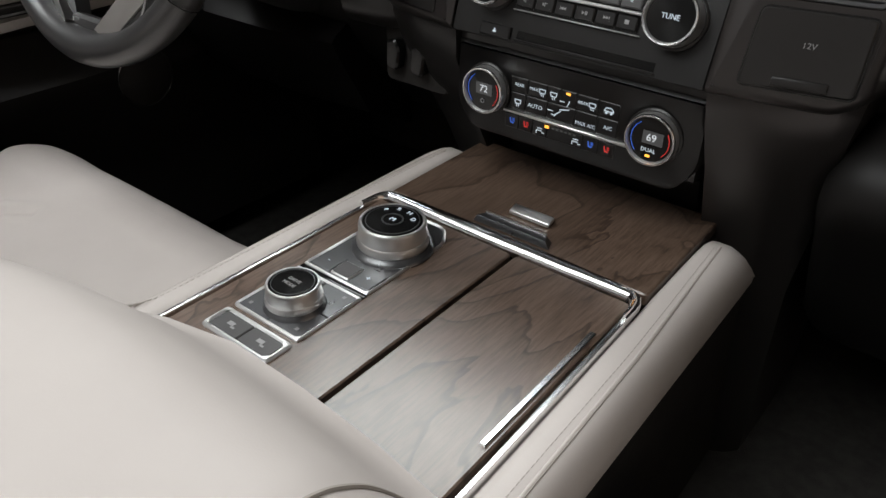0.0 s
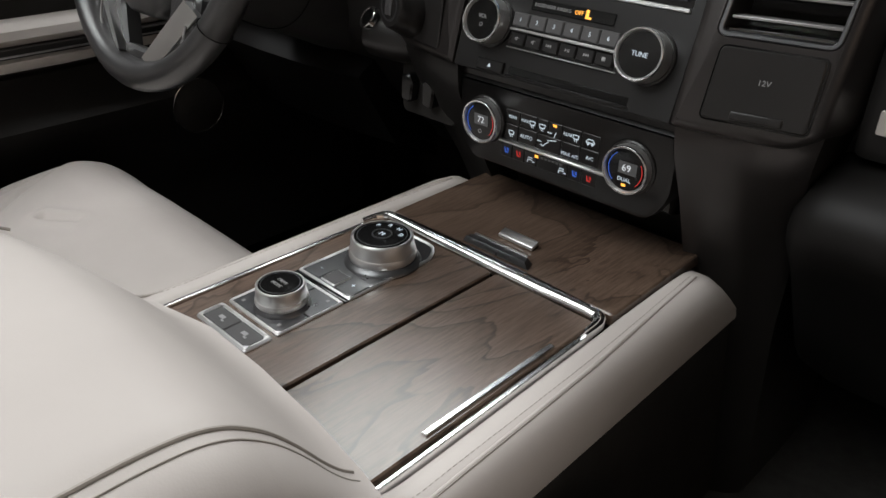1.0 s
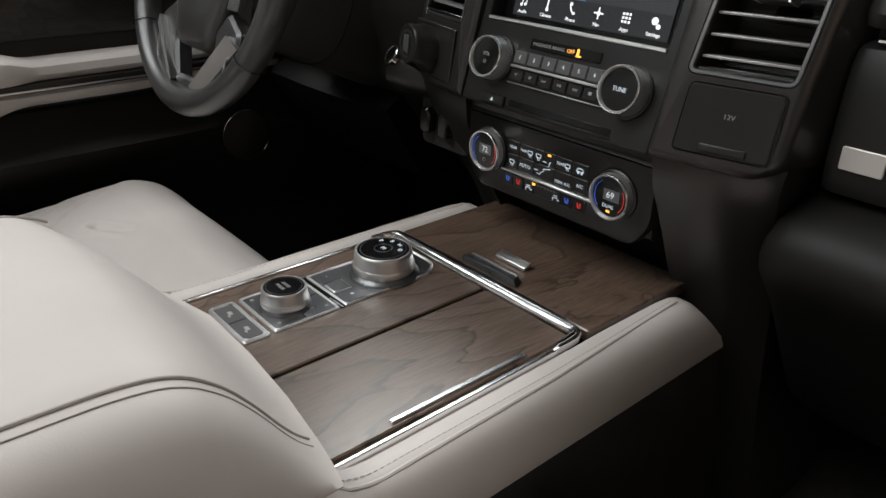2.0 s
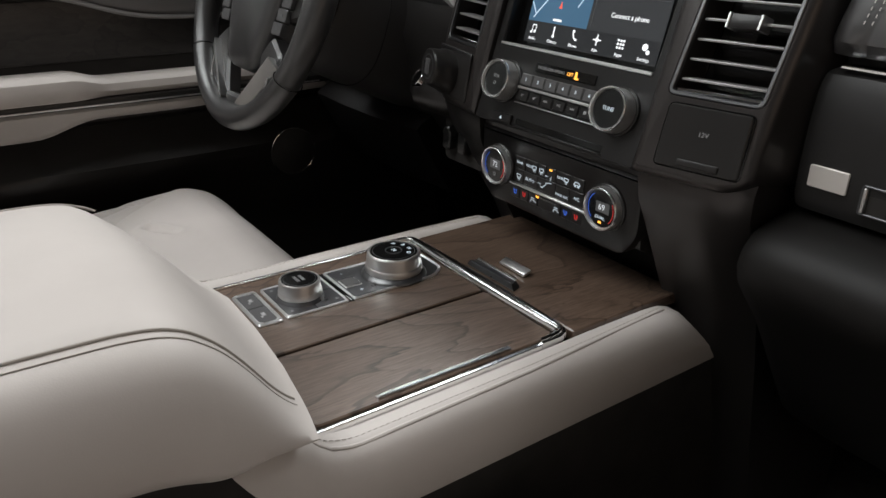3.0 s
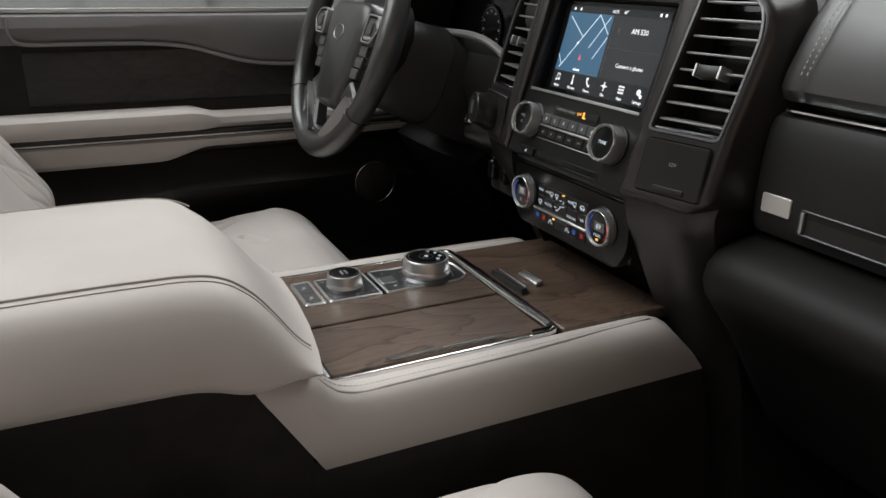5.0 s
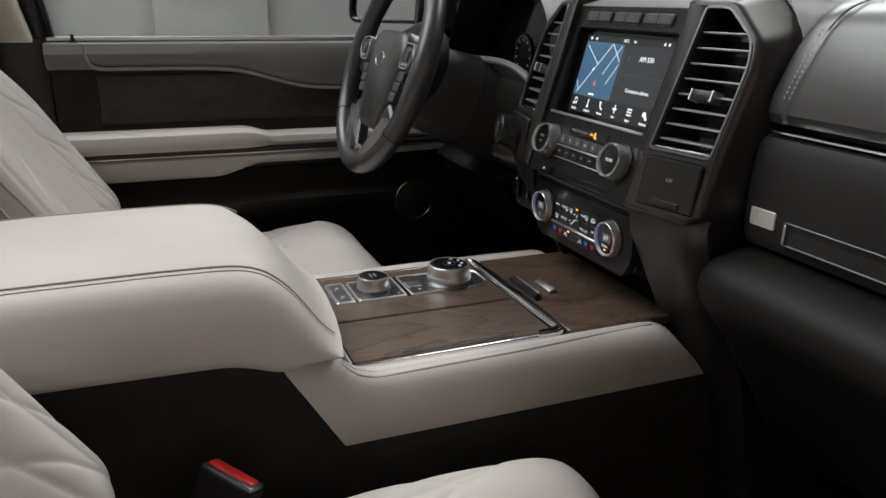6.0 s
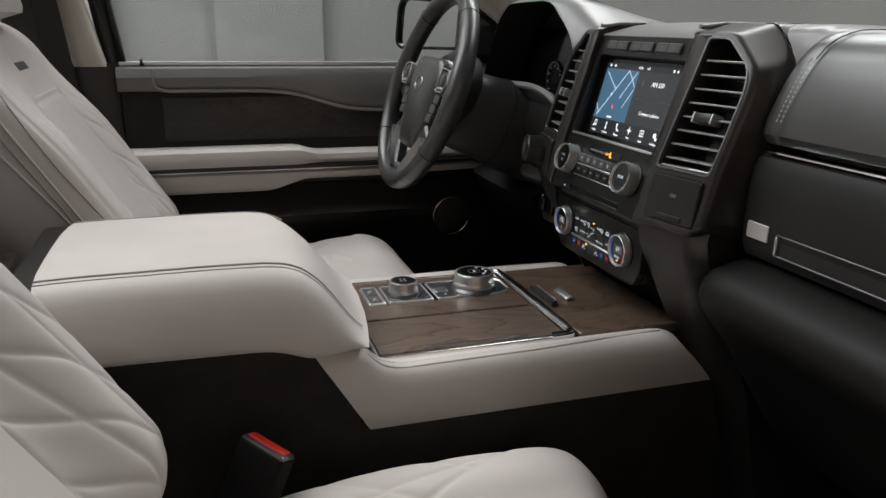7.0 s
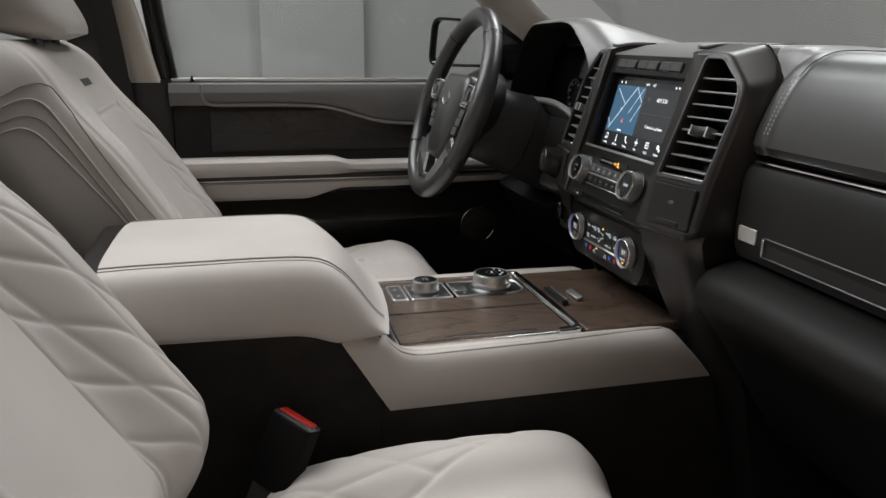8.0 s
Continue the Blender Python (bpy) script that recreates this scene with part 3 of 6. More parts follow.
def centre_console():
    c = thing("centre_console", (0, -0.15, 0.14), "cream leather centre console with dark walnut top and chrome trim", "console")
    part("core", rbox(-0.128, 0.128, -0.40, 0.30, 0.14, 0.492, 0.004), PLASTIC, c)
    part("side_panel", rbox(0.128, 0.152, -0.70, 0.30, 0.14, 0.445, 0.004), FELT, c, "black lower side panel")
    part("side_panel", rbox(-0.152, -0.128, -0.70, 0.30, 0.14, 0.445, 0.004), FELT, c, "black lower side panel")
    part("bin", slab([(-0.128, -0.70), (0.158, -0.70), (0.158, -0.352), (0.05, -0.352), (-0.128, -0.392)], 0.14, 0.556, 0.004), FELT, c, "black storage bin under the armrest")
    for side in (1, -1):
        r = part("rail", rail(side), LEATHER, c, "cream leather side rail with sewn seam")
        crown = lambda x, y: float(np.interp(x, [0.140, 0.148, 0.1555, 0.1615, 0.1645], [0.5088, 0.5088, 0.5053, 0.4978, 0.4868])) + float(np.interp(y, [-0.362, -0.347, -0.335, -0.325, -0.312, -0.30], [0.0345, 0.0265, 0.0135, 0.006, 0.002, 0.0]))
        line = lambda y: float(np.interp(y, [-0.31, -0.275, -0.137, -0.076, 0.032], [0.1535, 0.1525, 0.1505, 0.1480, 0.1425]))
        ys = np.linspace(-0.352, 0.030, 46)
        part("fold", tube([(side * line(y), y, crown(line(y), y) - 0.0004) for y in ys], 0.0013, 8), LEATHER, r, "raised leather fold")
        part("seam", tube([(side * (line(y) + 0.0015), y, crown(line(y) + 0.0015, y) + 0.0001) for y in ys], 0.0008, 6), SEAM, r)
        inner_line = lambda y: line(y) - float(np.interp(y, [-0.3, 0.03], [0.0052, 0.0030]))
        path2 = [(side * inner_line(y), y, crown(inner_line(y), y) + 0.0001) for y in ys]
        part("stitching", stitch_row(path2, 0.0030, 0.0022, 0.0004), THREAD, r)
    # walnut
    part("wood_strip", slab(rounded(rect(-0.1225, 0.0175, -0.322, -0.0885), 0.004, 3), 0.497, WOODTOP, 0.0012), WOOD, c, "dark walnut strip round the gear selector")
    lid = part("bin_lid", slab(rounded(rect(0.0215, 0.1225, -0.322, -0.0885), 0.004, 3), 0.497, WOODTOP, 0.0012), WOOD, c, "dark walnut sliding lid")
    part("lid_bar", slab([(0.1150, -0.268), (0.1195, -0.268), (0.1200, -0.137), (0.1150, -0.137)], WOODTOP, WOODTOP + 0.0022, 0.0007), BAR, lid, "slim bright metal bar")
    part("slit", rbox(0.0175, 0.0215, -0.322, -0.0885, 0.494, 0.5015, 0), GLOSS_BLACK, c)
    part("tray", slab(rounded(rect(-0.1265, 0.1265, -0.0700, 0.075), 0.004, 3), 0.497, WOODTOP - 0.001, 0.0012), WOOD, c, "dark walnut front tray cover")
    part("edge_liner", rbox(-0.1295, 0.1295, -0.332, 0.05, 0.490, 0.4985, 0), GLOSS_BLACK, c)
    part("rear_strip", rbox(-0.125, 0.125, -0.3305, -0.3235, 0.497, 0.5108, 0.001), GUNMETAL, c)
    # chrome surround
    path, rad = [], []
    corner = [(-0.1266, -0.110, 0.0026), (-0.1255, -0.094, 0.0036), (-0.122, -0.0838, 0.0054), (-0.112, -0.0795, 0.0068), (-0.06, -0.0787, 0.0086), (0.0, -0.0785, 0.0090),
              (0.06, -0.0787, 0.0086), (0.112, -0.0795, 0.0068), (0.122, -0.0838, 0.0054), (0.1255, -0.094, 0.0036), (0.1266, -0.110, 0.0026)]
    for x, y, r in corner:
        path.append((x, y, 0.5088))
        rad.append(r)
    pts = smooth_path(path, 8)
    rr = [rad[min(len(rad) - 1, i // 8)] * (1 - (i % 8) / 8) + rad[min(len(rad) - 1, i // 8 + 1)] * ((i % 8) / 8) for i in range(len(pts))]
    rings = []
    for i, (p, r) in enumerate(zip(pts, rr)):
        along = (pts[min(i + 1, len(pts) - 1)] - pts[max(i - 1, 0)]).normalized()
        out = Vector((along.y, -along.x, 0))
        rings.append([p + out * (r * dx) + Vector((0, 0, 0.0062 * dz)) for dx, dz in CROSSBAR])
    part("chrome_surround", loft(rings), CHROME, c, "polished chrome crossbar with a stepped ridge")
    for side in (-1, 1):
        rings = []
        for y in np.linspace(-0.326, -0.100, 12):
            m = float(np.interp(y, [-0.326, -0.10], [0.1284, 0.1262]))
            rings.append([(side * (m + dx), y, 0.5074 + dz) for dx, dz in ((-0.0022, -0.006), (-0.0022, 0.0012), (-0.0016, 0.0021), (0.0, 0.0025), (0.0017, 0.0021), (0.0024, 0.0012), (0.0024, -0.006))])
        part("chrome_strip", loft(rings), BAR, c, "slim chrome strip beside the walnut")
    # latch of the tray
    rings = []
    for w, h in ((0.0375, 0.0), (0.034, 0.0062), (0.031, 0.007)):
        rings.append([(-w, -0.0655, WOODTOP + h), (w, -0.0655, WOODTOP + h), (w - 0.004, -0.0545 - h * 0.3, WOODTOP + h), (-w + 0.004, -0.0545 - h * 0.3, WOODTOP + h)])
    latch = part("latch", loft(rings), GUNMETAL, c, "dark grey tray latch")
    part("latch_edge", rbox(-0.0305, 0.0305, -0.0580, -0.0560, WOODTOP + 0.0060, WOODTOP + 0.0080, 0.0006), SATIN, latch)
    part("pull_tab", bend(rbox(-0.0205, 0.0195, -0.0365, -0.0265, WOODTOP - 0.0005, WOODTOP + 0.003, 0.001), lambda v: Vector((v.x, v.y, v.z + max(0, v.y + 0.0365) * 0.3))), SATIN, c, "satin metal pull tab")
    return c


console = centre_console()


def armrest(owner):
    def top(y):
        pts = [(-0.70, 0.637), (-0.62, 0.6405), (-0.50, 0.6415), (-0.44, 0.6405), (-0.415, 0.636), (-0.395, 0.625), (-0.376, 0.606), (-0.36, 0.584), (-0.345, 0.563), (-0.335, 0.5555), (-0.328, 0.5525), (-0.30, 0.5425)]
        return float(np.mean([np.interp(y + d, *zip(*pts)) for d in np.linspace(-0.014, 0.014, 9)]))

    def low(y):
        pts = [(-0.70, 0.556), (-0.455, 0.552), (-0.435, 0.549), (-0.412, 0.5405), (-0.395, 0.538), (-0.36, 0.5425), (-0.328, 0.5465)]
        return float(np.mean([np.interp(y + d, *zip(*pts)) for d in np.linspace(-0.010, 0.010, 7)]))

    rings, ys = [], list(np.linspace(-0.655, -0.47, 10)) + list(np.linspace(-0.46, -0.328, 56))
    for y in ys:
        zt, zb = top(y), low(y)
        h = zt - zb
        s = min(1, h / 0.088)
        bow = 0.018 * max(0, (y + 0.42) / 0.09)
        f = math.sqrt(s)
        sec = [(-0.168, zb), (-0.176, zb + 0.12 * h), (-0.1775, zb + 0.34 * h)]
        sec += [(x, max(zt - d * f, zb + k * h)) for x, d, k in ((-0.172, 0.042, 0.42), (-0.160, 0.029, 0.50), (-0.14, 0.0195, 0.58), (-0.11, 0.0125, 0.68), (-0.07, 0.0065, 0.80))]
        sec += [(-0.02, zt - 0.002 * s), (0.04, zt), (0.10, zt + 0.0002), (0.132, zt - 0.0008), (0.1445, zt - 0.003 * s), (0.1470, zt - 0.0045 * s), (0.156, zt - 0.0065 * s), (0.166, zt - 0.013 * s), (0.1735, zt - 0.024 * s),
               (0.1785, zt - 0.042 * s), (0.1815, zb + 0.3 * h), (0.181, zb + 0.12 * h), (0.175, zb + 0.01 * h), (0.12, zb - 0.001), (0.0, zb - 0.001), (-0.12, zb - 0.001)]
        rings.append([(x, y - bow * (max(0, x / 0.18) ** 2 + 2.9 * max(0, (-0.02 - x) / 0.156) ** 1.5), z) for x, z in sec])
    a = part("armrest_lid", loft(rings), LEATHER, owner, "thick cream leather armrest lid", angle=60)
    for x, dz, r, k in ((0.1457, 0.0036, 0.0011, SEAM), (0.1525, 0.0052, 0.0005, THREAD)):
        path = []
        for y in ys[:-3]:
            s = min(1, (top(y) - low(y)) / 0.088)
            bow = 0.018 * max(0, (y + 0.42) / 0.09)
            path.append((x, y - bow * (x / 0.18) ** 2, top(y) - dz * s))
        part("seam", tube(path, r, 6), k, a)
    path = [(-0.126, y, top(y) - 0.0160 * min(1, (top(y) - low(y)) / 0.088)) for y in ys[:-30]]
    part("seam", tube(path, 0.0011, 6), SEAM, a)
    part("rear_hinge_cover", rbox(-0.165, 0.172, -0.700, -0.654, 0.545, 0.612, 0.008, 3), PLASTIC, owner, "dark grey hinge cover behind the armrest")
    part("rear_bar", rbox(-0.150, 0.160, -0.745, -0.728, 0.575, 0.585, 0.004, 2), CHROME, owner, "chrome strip behind the armrest")


armrest(console)


def button_plates(owner):
    z = WOODTOP
    # two-button plate
    o = rounded(rect(-0.0985, -0.0310, -0.3010, -0.2765), 0.004, 3)
    p = part("switch_plate", ringplate(o, inset(o, 0.0042), z - 0.003, z + 0.0030, 0.0016), BRIGHT, owner, "chrome rimmed two-button plate")
    for x0, x1, text in ((-0.0945, -0.0658, "park"), (-0.0650, -0.0350, "aid")):
        b = part("button", slab(rounded(rect(x0, x1, -0.2975, -0.2800), 0.001, 2), z - 0.002, z + 0.0022, 0.0007), BUTTON, p)
        mark = joined(moved(icon_bar(0.006, 0.0035), Matrix.Translation(((x0 + x1) / 2, -0.2885, z + 0.0023))), moved(icon_bar(0.0035, 0.0016), Matrix.Translation(((x0 + x1) / 2 + 0.004, -0.2912, z + 0.0023))))
        part("symbol", mark, GREY_MARK, b)
    # drive mode plate
    o = rounded(rect(-0.0985, -0.0315, -0.2725, -0.2095), 0.003, 3)
    p = part("mode_plate", ringplate(o, inset(o, 0.0028), z - 0.003, z + 0.0026, 0.0012), BRIGHT, owner, "chrome rimmed drive mode plate")
    for x0, x1, y0, y1 in ((-0.0960, -0.0655, -0.2700, -0.2420), (-0.0645, -0.0340, -0.2700, -0.2420), (-0.0960, -0.0655, -0.2410, -0.2120), (-0.0645, -0.0340, -0.2410, -0.2120)):
        q = part("quarter_button", slab(rect(x0, x1, y0, y1), z - 0.002, z + 0.0018, 0.0006), GUNMETAL, p)
        mx, my = (x0 * 0.78 + x1 * 0.22 if x0 < -0.08 else x0 * 0.25 + x1 * 0.75), (y0 * 0.78 + y1 * 0.22 if y0 < -0.25 else y0 * 0.2 + y1 * 0.8)
        part("symbol", moved(icon_bar(0.0028, 0.0028), Matrix.Translation((mx, my, z + 0.0019))), GREY_MARK, q)
    part("divider", rbox(-0.0985, -0.0315, -0.2095, -0.2045, z - 0.003, z + 0.0012, 0.0006), GLOSS_BLACK, owner)
    # gear plate with cut corners at its front
    poly = [(-0.0985, -0.2045), (-0.0315, -0.2045), (-0.0315, -0.112), (-0.0450, -0.0935), (-0.0850, -0.0935), (-0.0985, -0.112)]
    o = rounded(poly, [0.002, 0.002, 0.008, 0.008, 0.008, 0.008], 3)
    p = part("gear_plate", ringplate(o, inset(o, 0.0026), z - 0.003, z + 0.0026, 0.0012), BRIGHT, owner, "chrome rimmed gear selector plate")
    inner = inset(o, 0.0027)
    part("plate_face", slab(inner, z - 0.003, z + 0.0012, 0.0004), GUNMETAL, p)
    for x0, x1, text in ((-0.0955, -0.0748, "-"), (-0.0545, -0.0345, "+")):
        b = part("shift_button", slab(rounded(rect(x0, x1, -0.2010, -0.1800), 0.001, 2), z + 0.001, z + 0.0022, 0.0006), GUNMETAL, p)
        part("symbol", moved(lettering(text, 0.0075, 0.0002), Matrix.Translation(((x0 + x1) / 2, -0.1895, z + 0.0024))), MARK, b)
    rim = rounded([(-0.0738, -0.2005), (-0.0555, -0.2005), (-0.0545, -0.182), (-0.0748, -0.182)], 0.002, 3)
    part("centre_button", slab(rim, z + 0.001, z + 0.0026, 0.0008), SATIN, p, "bright rimmed centre button")
    part("centre_button_face", slab(inset(rim, 0.0011), z + 0.002, z + 0.0030, 0.0003), BUTTON, p)


button_plates(console)


def rotary(owner, name, x, y, r, base, h, label, lines):
    """A knurled selector dial with a black glass top."""
    z = WOODTOP + 0.001
    at = Matrix.Translation((x, y, z))
    skirt = lathe([(base * 1.02, 0), (base * 1.0, 0.0018), (base * 0.95, 0.003), (base * 0.9, 0.005), (0, 0.005)], 64)
    k = part(name, moved(skirt, at), GUNMETAL, owner, label)
    prof = [(r * 1.02, 0.005), (r * 1.06, 0.007), (r * 1.06, h * 0.42), (r * 1.03, h * 0.5), (r * 1.01, h * 0.72), (r * 1.0, h * 0.9), (r * 0.985, h * 0.97), (r * 0.955, h), (r * 0.90, h), (r * 0.88, h - 0.0015), (0, h - 0.0015)]
    part("dial_lower", moved(lathe([(r * 1.05, 0.004), (r * 1.075, 0.006), (r * 1.075, h * 0.44), (r * 1.04, h * 0.48), (0, h * 0.48)], 150, 1, 0.0006, (0.0058, h * 0.442)), at), KNURL, k, "finely ribbed satin metal grip")
    part("dial_upper", moved(lathe([(r * 1.03, h * 0.46)] + prof[4:], 72), at), SATIN, k, "satin metal collar")
    part("dial_glass", moved(lathe([(r * 0.885, h - 0.003), (r * 0.885, h - 0.0006), (r * 0.87, h - 0.0002), (0, h)], 64), at), GLOSS_BLACK, k, "black glass dial face")
    part("inner_ring", moved(lathe([(r * 0.80, h - 0.0005), (r * 0.80, h + 0.0003), (r * 0.775, h + 0.0003), (r * 0.775, h - 0.0005)], 64), at), GUNMETAL, k)
    for text, ang, rad, size in lines:
        a = radians(ang)
        px, py = x + math.cos(a) * rad * r, y + math.sin(a) * rad * r
        part("letter", moved(lettering(text, size, 0.0002), Matrix.Translation((px, py, z + h + 0.0005))), MARK, k)
    return k


g = rotary(console, "gear_selector", -0.0615, -0.142, 0.0272, 0.033, 0.0248, "large rotary gear selector with ribbed metal side",
           [("P", 150, 0.60, 0.0058), ("R", 112, 0.60, 0.0058), ("N", 74, 0.60, 0.0058), ("D", 36, 0.60, 0.0058), ("M", 0, 0, 0.0066)])
part("button_ring", moved(lathe([(0.0088, 0.0238), (0.0088, 0.0256), (0.0078, 0.0256), (0.0078, 0.0238)], 40), Matrix.Translation((-0.0615, -0.142, WOODTOP + 0.001))), GUNMETAL, g)
g = rotary(console, "mode_selector", -0.0640, -0.245, 0.0195, 0.0225, 0.020, "smaller rotary drive mode selector", [])
for text, dy in (("DRIVE", 0.002), ("MODE", -0.0035)):
    part("caption", moved(lettering(text, 0.0042, 0.0002), Matrix.Translation((-0.0640, -0.245 + dy, WOODTOP + 0.0213))), GREY_MARK, g)

# ---- centre stack of the dashboard ----


def face(p):
    """From the leaning face of the stack (across, up, out) to the world; the wings stand steeper and sweep back."""
    u, v, w = p
    if abs(u) > 0.1134:
        lean = 0.319 if v > 0 else 0.145
        return Vector((u, 0.006 + lean * v - 0.95 * w + 0.22 * (abs(u) - 0.118), 0.70 + 0.966 * v + 0.312 * w))
    return Vector((u, 0.016 + 0.302 * v - 0.951 * w, 0.70 + 0.928 * v + 0.309 * w))


def upright(p):
    """From the upright climate panel (across, height, out) to the world."""
    u, v, w = p
    return Vector((u, 0.0105 - w, v))


def at_face(u, v, w):
    return Matrix.Translation((u, v, w))


def divided(poly, step=0.012):
    out = []
    for a, b in zip(poly, poly[1:] + poly[:1]):
        n = max(1, int(math.hypot(b[0] - a[0], b[1] - a[1]) / step))
        out += [(a[0] + (b[0] - a[0]) * i / n, a[1] + (b[1] - a[1]) * i / n) for i in range(n)]
    return out


stack = thing("centre_stack", (0, 0.1, 0.5), "dark brown centre stack with screen, radio and climate controls", "centre stack")


def mirrored(poly, side):
    return poly if side > 0 else [(-x, y) for x, y in poly[::-1]]


def capped(p):
    """On the face, but never above the dash top."""
    u, v, w = p
    q = face((u, v, max(w, -0.003)))
    back = max(0.0, -0.003 - w)
    rise = 0.13 * back * max(0.0, min(1.0, (v - 0.12) / 0.03))
    return Vector((q.x, q.y + back, min(q.z + rise, 0.8762)))


def wings():
    outer = [(0.1136, -0.0565), (0.196, -0.0575), (0.2140, -0.046), (0.2165, 0.020), (0.2190, 0.110), (0.2130, 0.134), (0.1700, 0.1725), (0.1136, 0.1725)]
    inner = [(0.1330, 0.0160), (0.1900, 0.0155), (0.2060, 0.0155), (0.2075, 0.060), (0.2085, 0.110), (0.2020, 0.1340), (0.1660, 0.1635), (0.1400, 0.1640)]
    hole = rounded(inner, [0.004, 0.001, 0.005, 0.0, 0.010, 0.010, 0.006, 0.004], 4)
    rim = rounded(outer, [0.004, 0.008, 0.008, 0.0, 0.014, 0.010, 0.010, 0.002], 4)
    for side in (1, -1):
        o, i = mirrored(rim, side), mirrored(hole, side)
        rings = [[(x, y, -0.075) for x, y in inset(o, -0.0086)], [(x, y, -0.058) for x, y in inset(o, -0.0086)], [(x, y, -0.0465) for x, y in inset(o, -0.0080)], [(x, y, -0.0400) for x, y in inset(o, -0.0066)], [(x, y, -0.0030) for x, y in inset(o, -0.0012)], [(x, y, 0.001) for x, y in o], [(x, y, 0.004) for x, y in inset(o, 0.0035)],
                 [(x, y, 0.0045) for x, y in inset(o, 0.006)], [(x, y, 0.0035) for x, y in inset(i, -0.004)], [(x, y, 0.0005) for x, y in inset(i, -0.0008)], [(x, y, -0.035) for x, y in i]]
        rings = [[(math.copysign(max(abs(x), 0.1136), side), y, z) for x, y, z in ring] for ring in rings]
        wing = part("wing", bend(loft(rings, caps=False), capped), BROWN, stack, "dark brown satin vent surround")
        seam = [capped((math.copysign(max(abs(x), 0.1136), side), y, -0.0435)) for x, y in inset(o, -0.0078) if abs(x) > 0.15 and y > 0.02]
        shoulder = [capped((side * 0.1150, 0.1795, w)) - Vector((0, 0, 0.0012)) for w in np.linspace(0.0, -0.062, 10)]
        part("shoulder_trim", tube(shoulder, 0.0028, 8), ACCENT, wing, "rounded grey inner shoulder of the surround")
        part("wing_seam", tube(seam, 0.0009, 5), GLOSS_BLACK, wing)
        part("vent_throat", bend(slab(inset(i, -0.002), -0.046, -0.034), face), GLOSS_BLACK, wing, "black vent opening")
        part("vent_rim", bend(ringplate(inset(i, -0.0030), inset(i, 0.0002), 0.0005, 0.0042, 0.0006), face), GUNMETAL, wing, "slim dark metal vent rim")
        for k in range(8):
            v = 0.0266 + 0.0162 * k
            out_u = float(np.interp(v, [0.0155, 0.060, 0.110, 0.134, 0.1635], [0.2060, 0.2075, 0.2085, 0.2020, 0.1660])) - 0.001
            u0, u1 = float(np.interp(v, [0.016, 0.164], [0.1338, 0.1408])), out_u
            blade = rbox(u0, u1, -0.0011, 0.0011, -0.022, -0.002, 0.0008, 2)
            blade = moved(blade, Matrix.Translation((0, v, 0)) @ Matrix.Rotation(radians(12), 4, "X"))
            if side < 0:
                blade = bend(blade, lambda p: Vector((-p.x, p.y, p.z)))
            part("slat", bend(blade, face), SLAT, wing, "")
            if k == 3:
                tab = rbox(0.160, 0.186, v - 0.0055, v + 0.0055, -0.010, 0.006, 0.0012, 2)
                if side < 0:
                    tab = bend(tab, lambda p: Vector((-p.x, p.y, p.z)))
                t = part("vent_tab", bend(tab, face), PLASTIC, wing, "black vent tab with bright edges")
                for uu in (0.1605, 0.1855):
                    e = rbox(uu - 0.0011, uu + 0.0011, v - 0.0060, v + 0.0060, -0.008, 0.0072, 0.0004, 1)
                    if side < 0:
                        e = bend(e, lambda p: Vector((-p.x, p.y, p.z)))
                    part("edge", bend(e, face), SATIN, t)
        lip = rbox(0.136, 0.2045, 0.0165, 0.0195, -0.020, 0.002, 0.0008, 1)
        if side < 0:
            lip = bend(lip, lambda p: Vector((-p.x, p.y, p.z)))
        part("vent_sill", bend(lip, face), CHROME, wing, "bright lower edge of the vent")


SLAT = mat("slat_satin", (0.34, 0.332, 0.325), 0.34, metal=0.6)
wings()


def centre_panel():
    outer = rounded(rect(-0.1128, 0.1128, -0.060, 0.1715), 0.003, 3)
    hole = rounded(rect(-0.1025, 0.1025, 0.0250, 0.1415), 0.003, 3)
    p = part("panel", bend(ringplate(outer, hole, -0.03, 0.0015, 0.001), face), PIANO, stack, "satin black panel")
    # sloped visor that runs back from the front edge into the dash top
    rings = []
    for x in np.linspace(-0.1133, 0.1133, 9):
        e = face((x, 0.1715, 0.0015))
        rings.append([(x, e.y + 0.001, e.z - 0.010), (x, e.y - 0.0006, e.z - 0.001), (x, e.y + 0.0012, e.z + 0.0008), (x, e.y + 0.05, e.z + 0.0130), (x, e.y + 0.085, e.z + 0.0165), (x, 0.205, 0.8782), (x, 0.212, 0.8755), (x, 0.212, 0.845)])
    part("visor", loft(rings), TOPPAD, stack, "dark grey visor above the screen")
    return p


panel = centre_panel()


